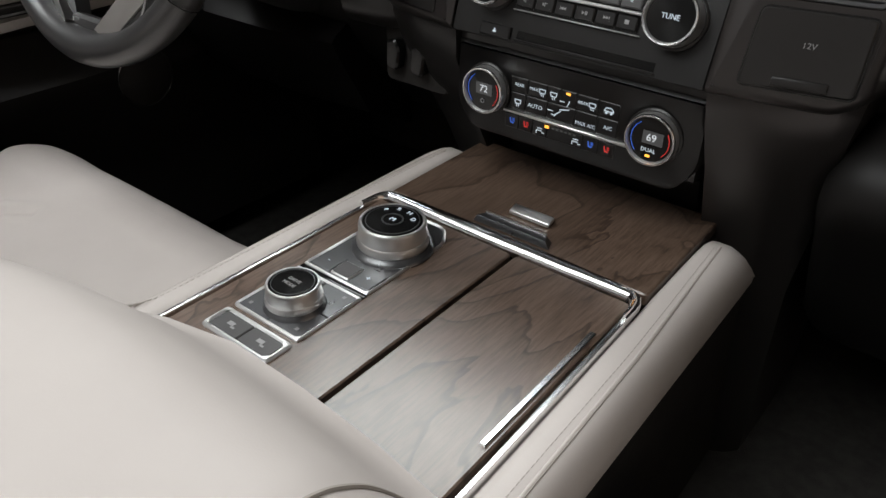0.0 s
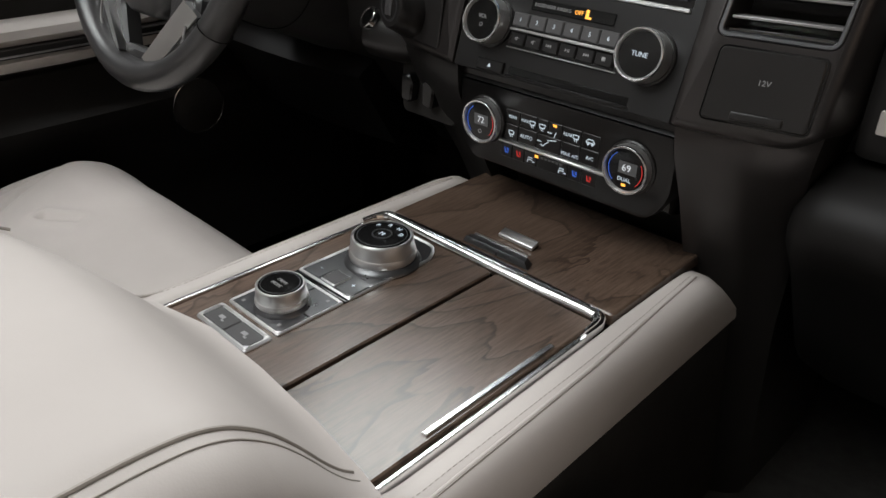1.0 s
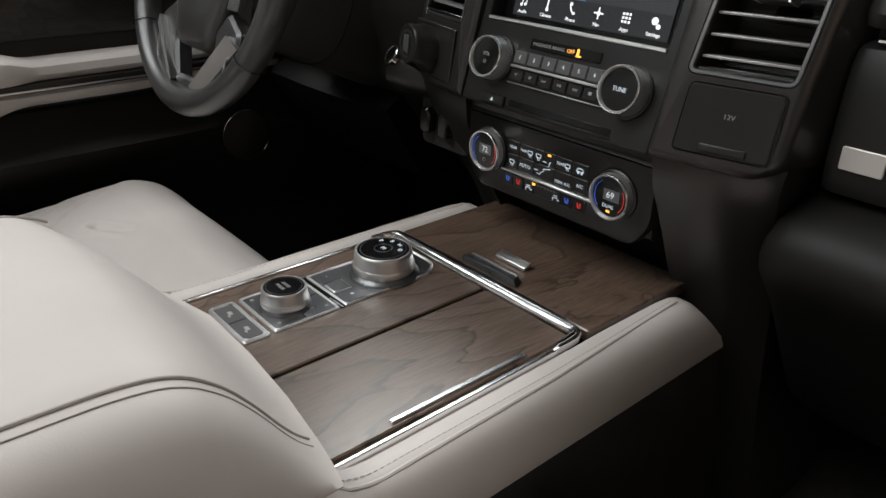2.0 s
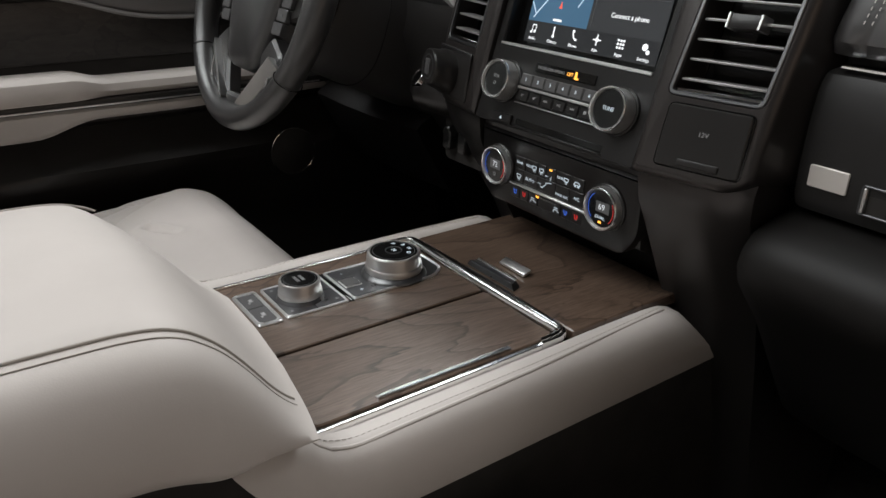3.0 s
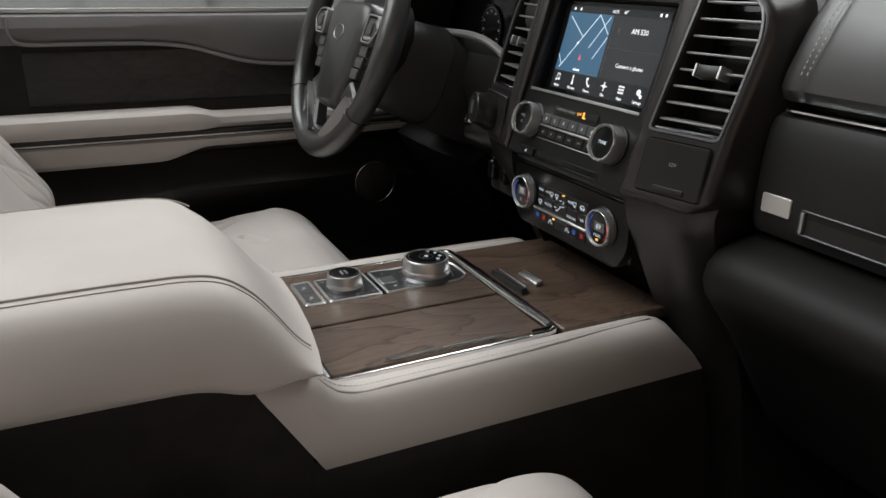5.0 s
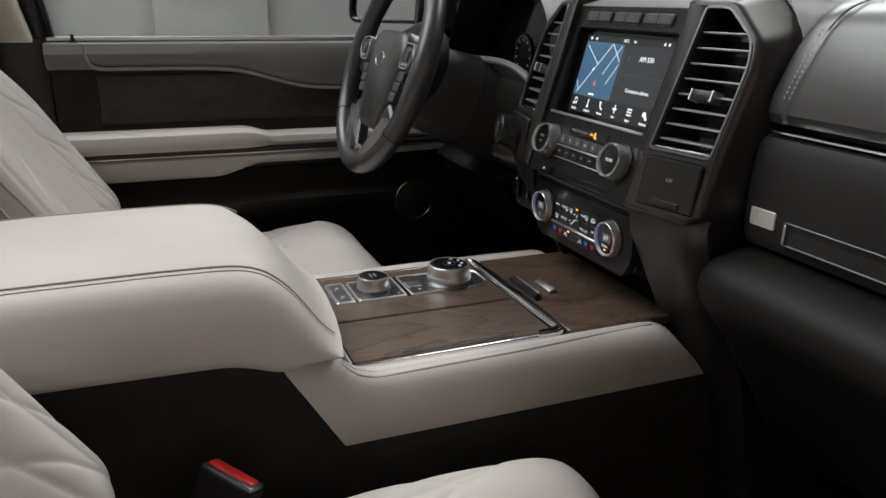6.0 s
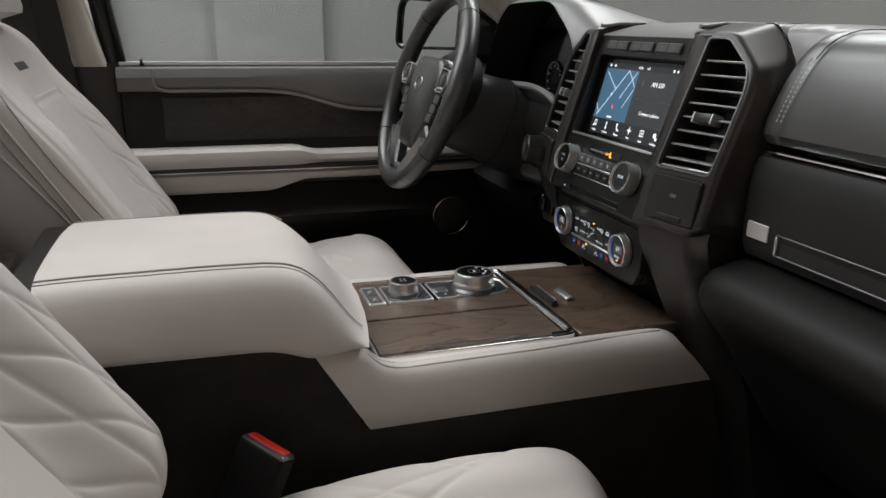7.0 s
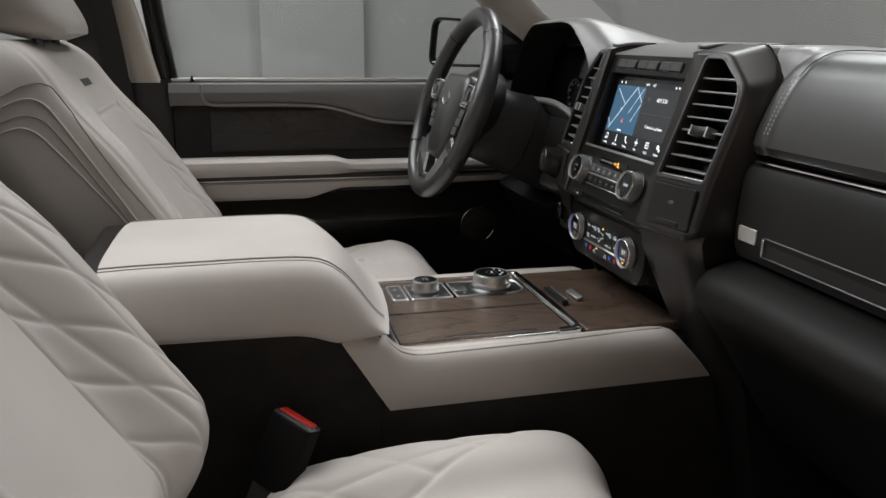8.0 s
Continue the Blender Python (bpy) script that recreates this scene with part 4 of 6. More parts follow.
def screen():
    s = part("screen", bend(slab(rect(-0.1025, 0.1025, 0.0250, 0.1415), -0.022, -0.0158, 0.0004), lambda p: face((p.x, p.y, p.z + 0.06 * (p.y - 0.045)))), GLOSS_BLACK, stack, "lit touch screen with map and menu")
    part("screen_shelf", bend(rbox(-0.1025, 0.1025, 0.0225, 0.0262, -0.014, 0.0035, 0.0008, 1), face), SATIN, s, "bright ledge under the screen")
    w = -0.0143

    def upper(p):
        """On the display, which stands a little steeper than the panel round it."""
        return face((p.x, p.y, p.z + 0.06 * (p.y - 0.045)))

    def sheet(name, u0, u1, v0, v1, m, lift=0.0, label=""):
        return part(name, bend(rbox(u0, u1, v0, v1, w + lift, w + lift + 0.0002, 0), upper), m, s, label)

    def words(text, size, u, v, m=SCREEN_TEXT, lift=0.0006):
        part("caption", bend(moved(lettering(text, size, 0.0001), at_face(u, v, w + lift)), upper), m, s)

    def stroke(points, r, m, lift=0.0006):
        bits = []
        for a, b in zip(points, points[1:]):
            d = Vector((b[0] - a[0], b[1] - a[1]))
            n = Vector((-d.y, d.x)).normalized() * r
            bits.append(loft([[(a[0] + n.x, a[1] + n.y, w + lift), (a[0] - n.x, a[1] - n.y, w + lift), (b[0] - n.x, b[1] - n.y, w + lift), (b[0] + n.x, b[1] + n.y, w + lift)],
                              [(a[0] + n.x, a[1] + n.y, w + lift + 0.0001), (a[0] - n.x, a[1] - n.y, w + lift + 0.0001), (b[0] - n.x, b[1] - n.y, w + lift + 0.0001), (b[0] + n.x, b[1] + n.y, w + lift + 0.0001)]]))
        part("line", bend(joined(*bits), upper), m, s)

    sheet("display", -0.089, 0.089, 0.0325, 0.1345, SCREEN, 0.0, "lit display")
    sheet("menu_bar", -0.089, 0.089, 0.0325, 0.0545, SCREEN_BAR, 0.0003)
    sheet("status_bar", -0.089, 0.089, 0.1265, 0.1345, SCREEN_BAR, 0.0003)
    sheet("map_view", -0.0885, -0.004, 0.0547, 0.1263, MAP, 0.0003, "blue map view")
    stroke([(-0.082, 0.058), (-0.062, 0.083), (-0.050, 0.098), (-0.028, 0.1255)], 0.0007, ROADLINE)
    stroke([(-0.083, 0.121), (-0.050, 0.098)], 0.0006, ROADLINE)
    stroke([(-0.028, 0.1255), (-0.005, 0.104)], 0.0006, ROADLINE)
    stroke([(-0.034, 0.086), (-0.008, 0.124)], 0.0006, ROADLINE)
    stroke([(-0.022, 0.074), (-0.005, 0.101)], 0.0006, ROADLINE)
    stroke([(-0.088, 0.074), (-0.079, 0.062)], 0.0006, ROADLINE)
    part("node", bend(moved(lathe([(0.0016, 0), (0.0016, 0.0002), (0, 0.0002)], 12), at_face(-0.0565, 0.0905, w + 0.0007)), upper), SCREEN_TEXT, s)
    tri = [(-0.0475, 0.0705), (-0.0455, 0.0722), (-0.0432, 0.0705), (-0.0453, 0.0775)]
    part("caret", bend(slab(tri[:1] + tri[2:3] + tri[3:], w + 0.0006, w + 0.0008, 0.00001), upper), CARET, s)
    part("place_bar", bend(moved(icon_bar(0.012, 0.0022, 0.0002), at_face(-0.046, 0.0585, w + 0.0006)), upper), SCREEN_TEXT, s)
    words("10:35", 0.0052, -0.003, 0.1305)
    words("66°", 0.0052, 0.016, 0.1305)
    for u in (-0.080, -0.068, 0.072, 0.080):
        part("status_mark", bend(moved(icon_bar(0.003, 0.0032, 0.0002), at_face(u, 0.1305, w + 0.0006)), upper), SCREEN_TEXT, s)
    words("AM 530", 0.0085, 0.047, 0.1105)
    words("Connect a phone", 0.0066, 0.046, 0.0715)
    stroke([(0.0005, 0.118), (0.0005, 0.058)], 0.0002, DIM_MARK)
    sheet("rule", 0.002, 0.087, 0.0898, 0.0901, DIM_MARK, 0.0004)
    sheet("source_mark", 0.010, 0.0135, 0.107, 0.113, DIM_MARK, 0.0005)
    names = ["Audio", "Climate", "Phone", "Nav", "Apps", "Settings"]
    for k, text in enumerate(names):
        u = -0.077 + 0.0302 * k
        words(text, 0.0046, u, 0.0365)
        v = 0.0465
        lift = w + 0.0006
        if k == 0:
            bits = [moved(icon_bar(0.0008, 0.0075, 0.0002), at_face(u - 0.002, v, lift)), moved(icon_bar(0.0008, 0.0075, 0.0002), at_face(u + 0.003, v + 0.0008, lift)), moved(icon_bar(0.0055, 0.001, 0.0002), at_face(u + 0.0005, v + 0.004, lift)),
                    moved(lathe([(0.0015, 0), (0.0015, 0.0002), (0, 0.0002)], 10), at_face(u - 0.0032, v - 0.0035, lift)), moved(lathe([(0.0015, 0), (0.0015, 0.0002), (0, 0.0002)], 10), at_face(u + 0.0018, v - 0.0028, lift))]
        elif k == 1:
            bits = [moved(icon_bar(0.0016, 0.009, 0.0002), at_face(u, v + 0.001, lift)), moved(lathe([(0.0018, 0), (0.0018, 0.0002), (0, 0.0002)], 12), at_face(u, v - 0.0042, lift))]
        elif k == 2:
            arc = [Vector((u - 0.003 + 0.0075 * (1 - math.cos(t)), v + 0.005 - 0.0095 * math.sin(t), lift + 0.0003)) for t in np.linspace(0, 1.3, 7)]
            bits = [tube(arc, 0.0007, 5), moved(icon_bar(0.0028, 0.0026, 0.0002), at_face(u - 0.0022, v + 0.0042, lift)), moved(icon_bar(0.0028, 0.0022, 0.0002), at_face(u + 0.0022, v - 0.0038, lift))]
        elif k == 3:
            bits = [moved(icon_bar(0.0012, 0.0105, 0.0002), at_face(u, v, lift)), moved(icon_bar(0.0105, 0.0012, 0.0002), at_face(u, v, lift)), moved(icon_bar(0.004, 0.004, 0.0002), at_face(u, v, lift) @ Matrix.Rotation(radians(45), 4, "Z"))]
        elif k == 4:
            bits = [moved(icon_bar(0.0021, 0.0021, 0.0002), at_face(u + dx * 0.0034, v + dy * 0.0034, lift)) for dx in (-1, 0, 1) for dy in (-1, 0, 1)]
        else:
            bits = [moved(lathe([(r1, 0), (r1, 0.0002), (r1 - 0.0009, 0.0002), (r1 - 0.0009, 0)], 14), at_face(u + dx, v + dy, lift)) for dx, dy, r1 in ((-0.0012, 0.0012, 0.0033), (0.003, -0.003, 0.0022))]
        part("icon", bend(joined(*bits), upper), SCREEN_TEXT, s)


screen()


def top_buttons():
    for k, u in enumerate((-0.0605, 0.0, 0.0605)):
        o = rounded([(u - 0.0265, 0.1495), (u + 0.0265, 0.1495), (u + 0.0265, 0.1625), (u - 0.0265, 0.1625)], 0.003, 3)
        b = part("rocker_button", bend(slab(o, 0.0, 0.0052, 0.0014), face), BUTTON, panel, "dark paired rocker button")
        part("split", bend(rbox(u - 0.0003, u + 0.0003, 0.1500, 0.1620, 0.0051, 0.0054, 0), face), GLOSS_BLACK, b)
        part("lower_edge", bend(rbox(u - 0.0255, u + 0.0255, 0.1478, 0.1492, 0.0012, 0.0026, 0.0004, 1), face), GUNMETAL, b)
        for du in (-0.0125, 0.0125):
            part("symbol", bend(moved(icon_bar(0.0055, 0.0038), at_face(u + du, 0.156, 0.0052)), face), DIM_MARK, b)


top_buttons()


def knob(name, f, u, v, r, h, ring_metal, label, w0=0.0015):
    """A round control with a metal collar standing out of a panel."""
    base = part(name, bend(moved(lathe([(r * 1.10, w0 - 0.003), (r * 1.10, w0 + 0.002), (r * 1.04, w0 + 0.003), (0, w0 + 0.003)], 48), at_face(u, v, 0)), f), PLASTIC, panel, label)
    part("collar", bend(moved(lathe([(r * 1.0, w0), (r * 1.0, h - 0.003), (r * 0.985, h - 0.001), (r * 0.955, h), (r * 0.90, h), (r * 0.87, h - 0.0012), (r * 0.86, h - 0.004)], 120, 1, 0.0004, (w0, h - 0.0029)), at_face(u, v, 0)), f), ring_metal, base, "bright ribbed metal collar")
    part("front_ring", bend(moved(hoop([(r * 0.99, h - 0.0016), (r * 0.985, h), (r * 0.965, h + 0.0005), (r * 0.915, h + 0.0004), (r * 0.90, h - 0.0004), (r * 0.90, h - 0.0016)], 72), at_face(u, v, 0)), f), BAR, base, "polished front ring")
    part("knob_face", bend(moved(lathe([(r * 0.868, h - 0.006), (r * 0.868, h - 0.0030), (r * 0.85, h - 0.0026), (0, h - 0.0024)], 48), at_face(u, v, 0)), f), GLOSS_BLACK, base, "black knob face")
    return base


def power_mark(f, u, v, w, parent, r=0.0018):
    part("power_symbol", bend(moved(hoop([(r, 0), (r, 0.0003), (r * 0.72, 0.0003), (r * 0.72, 0)], 18), at_face(u, v, w)), f), GREY_MARK, parent)


def radio():
    vol = knob("volume_knob", face, -0.0780, -0.0145, 0.0208, 0.0195, COLLAR, "round volume knob with bright collar")
    part("caption", bend(moved(lettering("VOL", 0.0050, 0.0002), at_face(-0.0780, -0.0118, 0.0173)), face), GREY_MARK, vol)
    power_mark(face, -0.0780, -0.0190, 0.0172, vol)
    tune = knob("tuning_knob", face, 0.0800, -0.0145, 0.0208, 0.0195, COLLAR, "round tuning knob with bright collar")
    part("caption", bend(moved(lettering("TUNE", 0.0054, 0.0002), at_face(0.0800, -0.0145, 0.0173)), face), MARK, tune)
    for k in range(6):
        u0 = -0.0535 + 0.0178 * k
        o = rounded(rect(u0, u0 + 0.0172, -0.0140, -0.0015), 0.001, 2)
        b = part("preset_button", bend(slab(o, 0.0, 0.0062, 0.0012), face), BUTTON, panel, "grey radio preset button")
        part("digit", bend(moved(lettering(str(k + 1), 0.0050, 0.0002), at_face(u0 + 0.0086, -0.0078, 0.0064)), face), MARK, b)
        o = rounded(rect(u0, u0 + 0.0172, -0.0300, -0.0185), 0.001, 2)
        b = part("radio_button", bend(slab(o, 0.0, 0.0052, 0.0012), face), PIANO, panel, "black radio function button")
        c, v, w = u0 + 0.0086, -0.0240, 0.0053
        if k in (2, 4):
            sg = -1 if k == 2 else 1
            bits = [loft([[(c + sg * (d - 0.0022), v + 0.0018, w), (c + sg * (d - 0.0022), v - 0.0018, w), (c + sg * (d + 0.0012), v, w)], [(c + sg * (d - 0.0022), v + 0.0018, w + 0.0002), (c + sg * (d - 0.0022), v - 0.0018, w + 0.0002), (c + sg * (d + 0.0012), v, w + 0.0002)]]) for d in (0, 0.0032)]
            bits.append(moved(icon_bar(0.0006, 0.0036), at_face(c + sg * 0.0048, v, w)))
        elif k == 3:
            bits = [moved(icon_bar(0.0009, 0.0038), at_face(c + 0.0012, v, w)), moved(icon_bar(0.0009, 0.0038), at_face(c + 0.0030, v, w)),
                    loft([[(c - 0.003, v + 0.0019, w), (c - 0.003, v - 0.0019, w), (c, v, w)], [(c - 0.003, v + 0.0019, w + 0.0002), (c - 0.003, v - 0.0019, w + 0.0002), (c, v, w + 0.0002)]])]
        elif k == 5:
            bits = [moved(loft([[(-0.0025, -0.0022, 0), (0.0025, -0.0022, 0), (0.0025, 0.0022, 0), (-0.0025, 0.0022, 0)], [(-0.0018, -0.0015, 0.0003), (0.0018, -0.0015, 0.0003), (0.0018, 0.0015, 0.0003), (-0.0018, 0.0015, 0.0003)]]), at_face(c, v, w))]
        else:
            bits = [moved(icon_bar(0.0018, 0.0026), at_face(c - 0.0014, v, w)), moved(icon_bar(0.0008, 0.0044), at_face(c + 0.0006, v, w)), moved(icon_bar(0.0024, 0.0007), at_face(c + 0.0026, v + 0.0012, w))]
        part("symbol", bend(moved(joined(*bits), at_face(c, v, 0) @ Matrix.Diagonal((0.72, 0.72, 1, 1)) @ at_face(-c, -v, 0)), face), GREY_MARK, b)
    part("bright_bar", bend(rbox(-0.0545, 0.0560, -0.0178, -0.0150, 0.001, 0.0068, 0.0008, 1), face), SATIN, panel, "bright bar between the button rows")
    part("lower_bar", bend(rbox(-0.0545, 0.0560, -0.0330, -0.0318, 0.001, 0.0055, 0.0005, 1), face), SATIN, panel)
    lamp = part("airbag_lamp", bend(slab(rounded(rect(-0.040, 0.043, 0.0025, 0.0125), 0.001, 2), 0.001, 0.0028, 0.0005), face), GLOSS_BLACK, panel, "black strip with amber airbag warning lamp")
    part("caption", bend(moved(lettering("PASSENGER AIRBAG", 0.0042, 0.0001), at_face(-0.0175, 0.0075, 0.0030)), face), GREY_MARK, lamp)
    part("caption_lit", bend(moved(lettering("OFF", 0.0050, 0.0001), at_face(0.0090, 0.0075, 0.0030)), face), AMBER, lamp)
    bits = [moved(lathe([(0.0016, 0), (0.0016, 0.0003), (0, 0.0003)], 12), at_face(0.0170, 0.0098, 0.0029)), moved(icon_bar(0.0030, 0.0042), at_face(0.0172, 0.0062, 0.0029)), moved(icon_bar(0.0040, 0.0018), at_face(0.0195, 0.0048, 0.0029))]
    part("symbol_lit", bend(joined(*bits), face), AMBER, lamp)
    slot = part("disc_slot", bend(rbox(-0.048, 0.074, -0.0555, -0.0480, -0.004, 0.0019, 0.0008, 1), face), GLOSS_BLACK, panel, "black disc slot")
    part("slot_lip", bend(rbox(-0.049, 0.075, -0.0575, -0.0555, 0.0, 0.0040, 0.0008, 1), face), PIANO, slot)
    hz = part("hazard_button", bend(slab(rounded(rect(-0.083, -0.053, -0.0575, -0.0470), 0.001, 2), 0.0, 0.0045, 0.001), face), PIANO, panel, "black hazard button with pale triangle")
    part("triangle", bend(loft([[(-0.0700, -0.0540, 0.0046), (-0.0660, -0.0540, 0.0046), (-0.0680, -0.0503, 0.0046)], [(-0.0700, -0.0540, 0.0048), (-0.0660, -0.0540, 0.0048), (-0.0680, -0.0503, 0.0048)]]), face), MARK, hz)


radio()


def climate():
    body = rounded([(-0.100, 0.552), (0.100, 0.552), (0.1165, 0.575), (0.1165, 0.6345), (-0.1165, 0.6345), (-0.1165, 0.575)], [0.01, 0.01, 0.012, 0.003, 0.003, 0.012], 4)
    rings = [[(x, y, -0.09) for x, y in inset(body, 0.004)], [(x, y, -0.010) for x, y in body], [(x, y, -0.002) for x, y in inset(body, 0.001)], [(x, y, 0.001) for x, y in inset(body, 0.005)]]
    p = part("climate_panel", bend(loft(rings), upright), PIANO, stack, "black climate control panel with lit symbols")
    return p


climate_panel = climate()


def climate_controls():
    global panel
    keep, panel = panel, climate_panel
    for u, text in ((-0.0795, "72"), (0.0795, "69")):
        k = knob("temperature_knob", upright, u, 0.5960, 0.0212, 0.0125, COLLAR, "temperature knob with lit number and bright ring")
        h = 0.0125 - 0.0022
        part("window_lit", bend(moved(rbox(-0.0085, 0.0085, -0.0045, 0.0060, 0, 0.0002, 0), at_face(u + (0.002 if text == "69" else 0.001), 0.597, h)), upright), LCD, k, "small lit display")
        part("number", bend(moved(lettering(text, 0.0086, 0.0001), at_face(u + 0.001, 0.5977, h + 0.0005)), upright), LCD_TEXT, k)
        for a0, a1, m in ((125, 225, BLUE), (-45, 30, REDLAMP)):
            arc = [Vector((u + 0.0158 * math.cos(radians(a)), 0.596 + 0.0158 * math.sin(radians(a)), h + 0.0004)) for a in np.linspace(a0, a1, 14)]
            part("lit_arc", bend(tube(arc, 0.00030, 5), upright), m, k)
        if text == "69":
            part("caption", bend(moved(lettering("DUAL", 0.0048, 0.0001), at_face(u, 0.5873, h + 0.0005)), upright), MARK, k)
            part("lamp", bend(moved(icon_bar(0.0038, 0.0020), at_face(u, 0.5825, h)), upright), AMBER, k)
        else:
            power_mark(upright, u, 0.5865, h, k, 0.0021)
    w = 0.001
    edges = [-0.0560, -0.0385, -0.0195, -0.0065, 0.0085, 0.0290, 0.0480, 0.0560]
    for row, (z0, z1) in enumerate(((0.6000, 0.6130), (0.5845, 0.5990), (0.5660, 0.5790))):
        cuts = [edges[:-1], [-0.0560, -0.0400, -0.0185, 0.0085, 0.0290, 0.0480], [-0.0600, -0.0455, -0.0310, -0.0165, 0.0180, 0.0330, 0.0480]][row]
        for a, b in zip(cuts, cuts[1:]):
            o = rounded(rect(a + 0.0003, b - 0.0003, z0, z1), 0.0008, 2)
            part("climate_button", bend(slab(o, -0.001, w + 0.0012, 0.0006), upright), PIANO, panel, "black climate button")
    lift = w + 0.0014
    part("bright_bar", bend(rbox(-0.0620, 0.0600, 0.5800, 0.5826, w - 0.001, w + 0.0026, 0.0006, 1), upright), SATIN, panel, "bright bar across the climate panel")

    def words(text, size, u, v):
        part("caption", bend(moved(lettering(text, size, 0.0001), at_face(u, v, lift)), upright), MARK, panel)

    def marks(m, *bars):
        part("symbol", bend(joined(*[moved(icon_bar(bw, bh), at_face(u, v, lift) @ Matrix.Rotation(radians(t), 4, "Z")) for u, v, bw, bh, t in bars]), upright), m, panel)

    words("REAR", 0.0040, -0.0470, 0.6065)
    words("MAX", 0.0040, -0.0325, 0.6065)
    words("REAR", 0.0040, 0.0150, 0.6065)
    words("AUTO", 0.0052, -0.0300, 0.5915)
    words("MAX A/C", 0.0046, 0.0190, 0.5885)
    words("A/C", 0.0048, 0.0395, 0.5915)

    def defrost(u, v):
        marks(MARK, (u, v + 0.0018, 0.0062, 0.0007, 0), (u - 0.0028, v, 0.0007, 0.0036, 12), (u + 0.0028, v, 0.0007, 0.0036, -12), (u, v - 0.0016, 0.0045, 0.0007, 0), (u - 0.001, v - 0.0030, 0.0006, 0.0028, 20), (u + 0.001, v - 0.0030, 0.0006, 0.0028, 20))

    defrost(-0.0240, 0.6065)
    defrost(-0.0130, 0.6065)
    defrost(0.0235, 0.6065)
    defrost(-0.0475, 0.5915)
    marks(MARK, (0.0385, 0.6055, 0.0085, 0.0008, 0), (0.0385, 0.6085, 0.0045, 0.0008, 0), (0.0352, 0.6070, 0.0008, 0.0034, -35), (0.0420, 0.6070, 0.0008, 0.0034, 35), (0.0365, 0.6042, 0.002, 0.002, 45), (0.0408, 0.6042, 0.002, 0.002, 45))
    # seated figure outline drawn as plain strokes for the airflow symbol
    marks(MARK, (0.0015, 0.6020, 0.0008, 0.0055, -20), (-0.0015, 0.5962, 0.0095, 0.0008, 12), (-0.0075, 0.5918, 0.0075, 0.0008, 40), (-0.0115, 0.5892, 0.004, 0.0008, -10), (-0.0150, 0.5925, 0.005, 0.0007, 0), (-0.0045, 0.6030, 0.005, 0.0007, 0))
    marks(AMBER, (0.0008, 0.6107, 0.0040, 0.0020, 0))
    marks(AMBER, (-0.0165, 0.5768, 0.0040, 0.0024, 0))
    for k in range(6):
        marks(DIM_MARK, (-0.0105 + 0.0042 * k, 0.5768, 0.0024, 0.0016, 0))
    for u, m in ((-0.0525, BLUE), (0.0255, BLUE), (-0.0380, REDLAMP), (0.0405, REDLAMP)):
        marks(m, (u - 0.0012, 0.5732, 0.0009, 0.0048, 12), (u + 0.0006, 0.5710, 0.0036, 0.0010, 0), (u + 0.0014, 0.5738, 0.0005, 0.0032, 10), (u + 0.0026, 0.5738, 0.0005, 0.0032, 10))
    for u in (-0.0235, 0.0120):
        marks(MARK, (u, 0.5715, 0.0050, 0.0007, 0), (u, 0.5735, 0.0050, 0.0007, 0), (u + 0.0036, 0.5700, 0.003, 0.0007, 0), (u - 0.003, 0.5700, 0.0007, 0.003, 0))
    panel = keep


climate_controls()


def stack_lower():
    """The housing that carries the stack down to the tunnel."""
    rings = []
    for z, yf, hw in ((0.660, 0.010, 0.1165), (0.640, 0.012, 0.1165), (0.560, 0.024, 0.112), (0.548, 0.045, 0.105), (0.535, 0.080, 0.10), (0.45, 0.11, 0.10), (0.14, 0.16, 0.10)):
        rings.append([(-hw, 0.40, z), (-hw, yf, z), (hw, yf, z), (hw, 0.40, z)])
    part("lower_housing", loft(rings), PLASTIC, stack, "dark housing under the climate panel")
    for side in (1, -1):
        rings = []
        for z, yi, yo, xi, xo in ((0.652, 0.006, 0.024, 0.114, 0.213), (0.640, 0.004, 0.022, 0.114, 0.212), (0.615, 0.008, 0.030, 0.116, 0.208), (0.57, 0.030, 0.055, 0.117, 0.203), (0.51, 0.062, 0.09, 0.114, 0.196), (0.42, 0.10, 0.13, 0.11, 0.185), (0.14, 0.17, 0.2, 0.11, 0.18)):
            ring = [(xi, 0.38, z), (xi, yi, z), (xi + (xo - xi) * 0.5, yi + (yo - yi) * 0.42, z), (xo - 0.012, yo - 0.004, z), (xo, yo + 0.010, z), (xo + 0.004, 0.12 + yo, z), (xo + 0.004, 0.38, z)]
            rings.append([(side * x, y, q) for x, y, q in ring])
        part("leg", loft(rings), BROWN if side > 0 else PLASTIC, stack, "dark brown lower side of the stack")


stack_lower()


def socket_door():
    o = rounded([(0.1345, -0.0466), (0.2060, -0.0466), (0.2055, 0.0060), (0.1375, 0.0062)], 0.004, 3)
    d = part("socket_door", bend(slab(divided(o), 0.002, 0.0066, 0.001), face), PLASTIC, stack, "black socket flap marked 12V")
    part("flap_gap", bend(slab(inset(divided(o), -0.0014), 0.002, 0.0048, 0.0002), face), GLOSS_BLACK, stack)
    part("finger_lip", bend(rbox(0.155, 0.190, -0.0450, -0.0385, 0.0060, 0.0086, 0.0012, 2), face), PLASTIC, d)
    part("caption", bend(moved(lettering("12V", 0.0056, 0.0001), at_face(0.1715, -0.0158, 0.0068)), face), GREY_MARK, d)


socket_door()


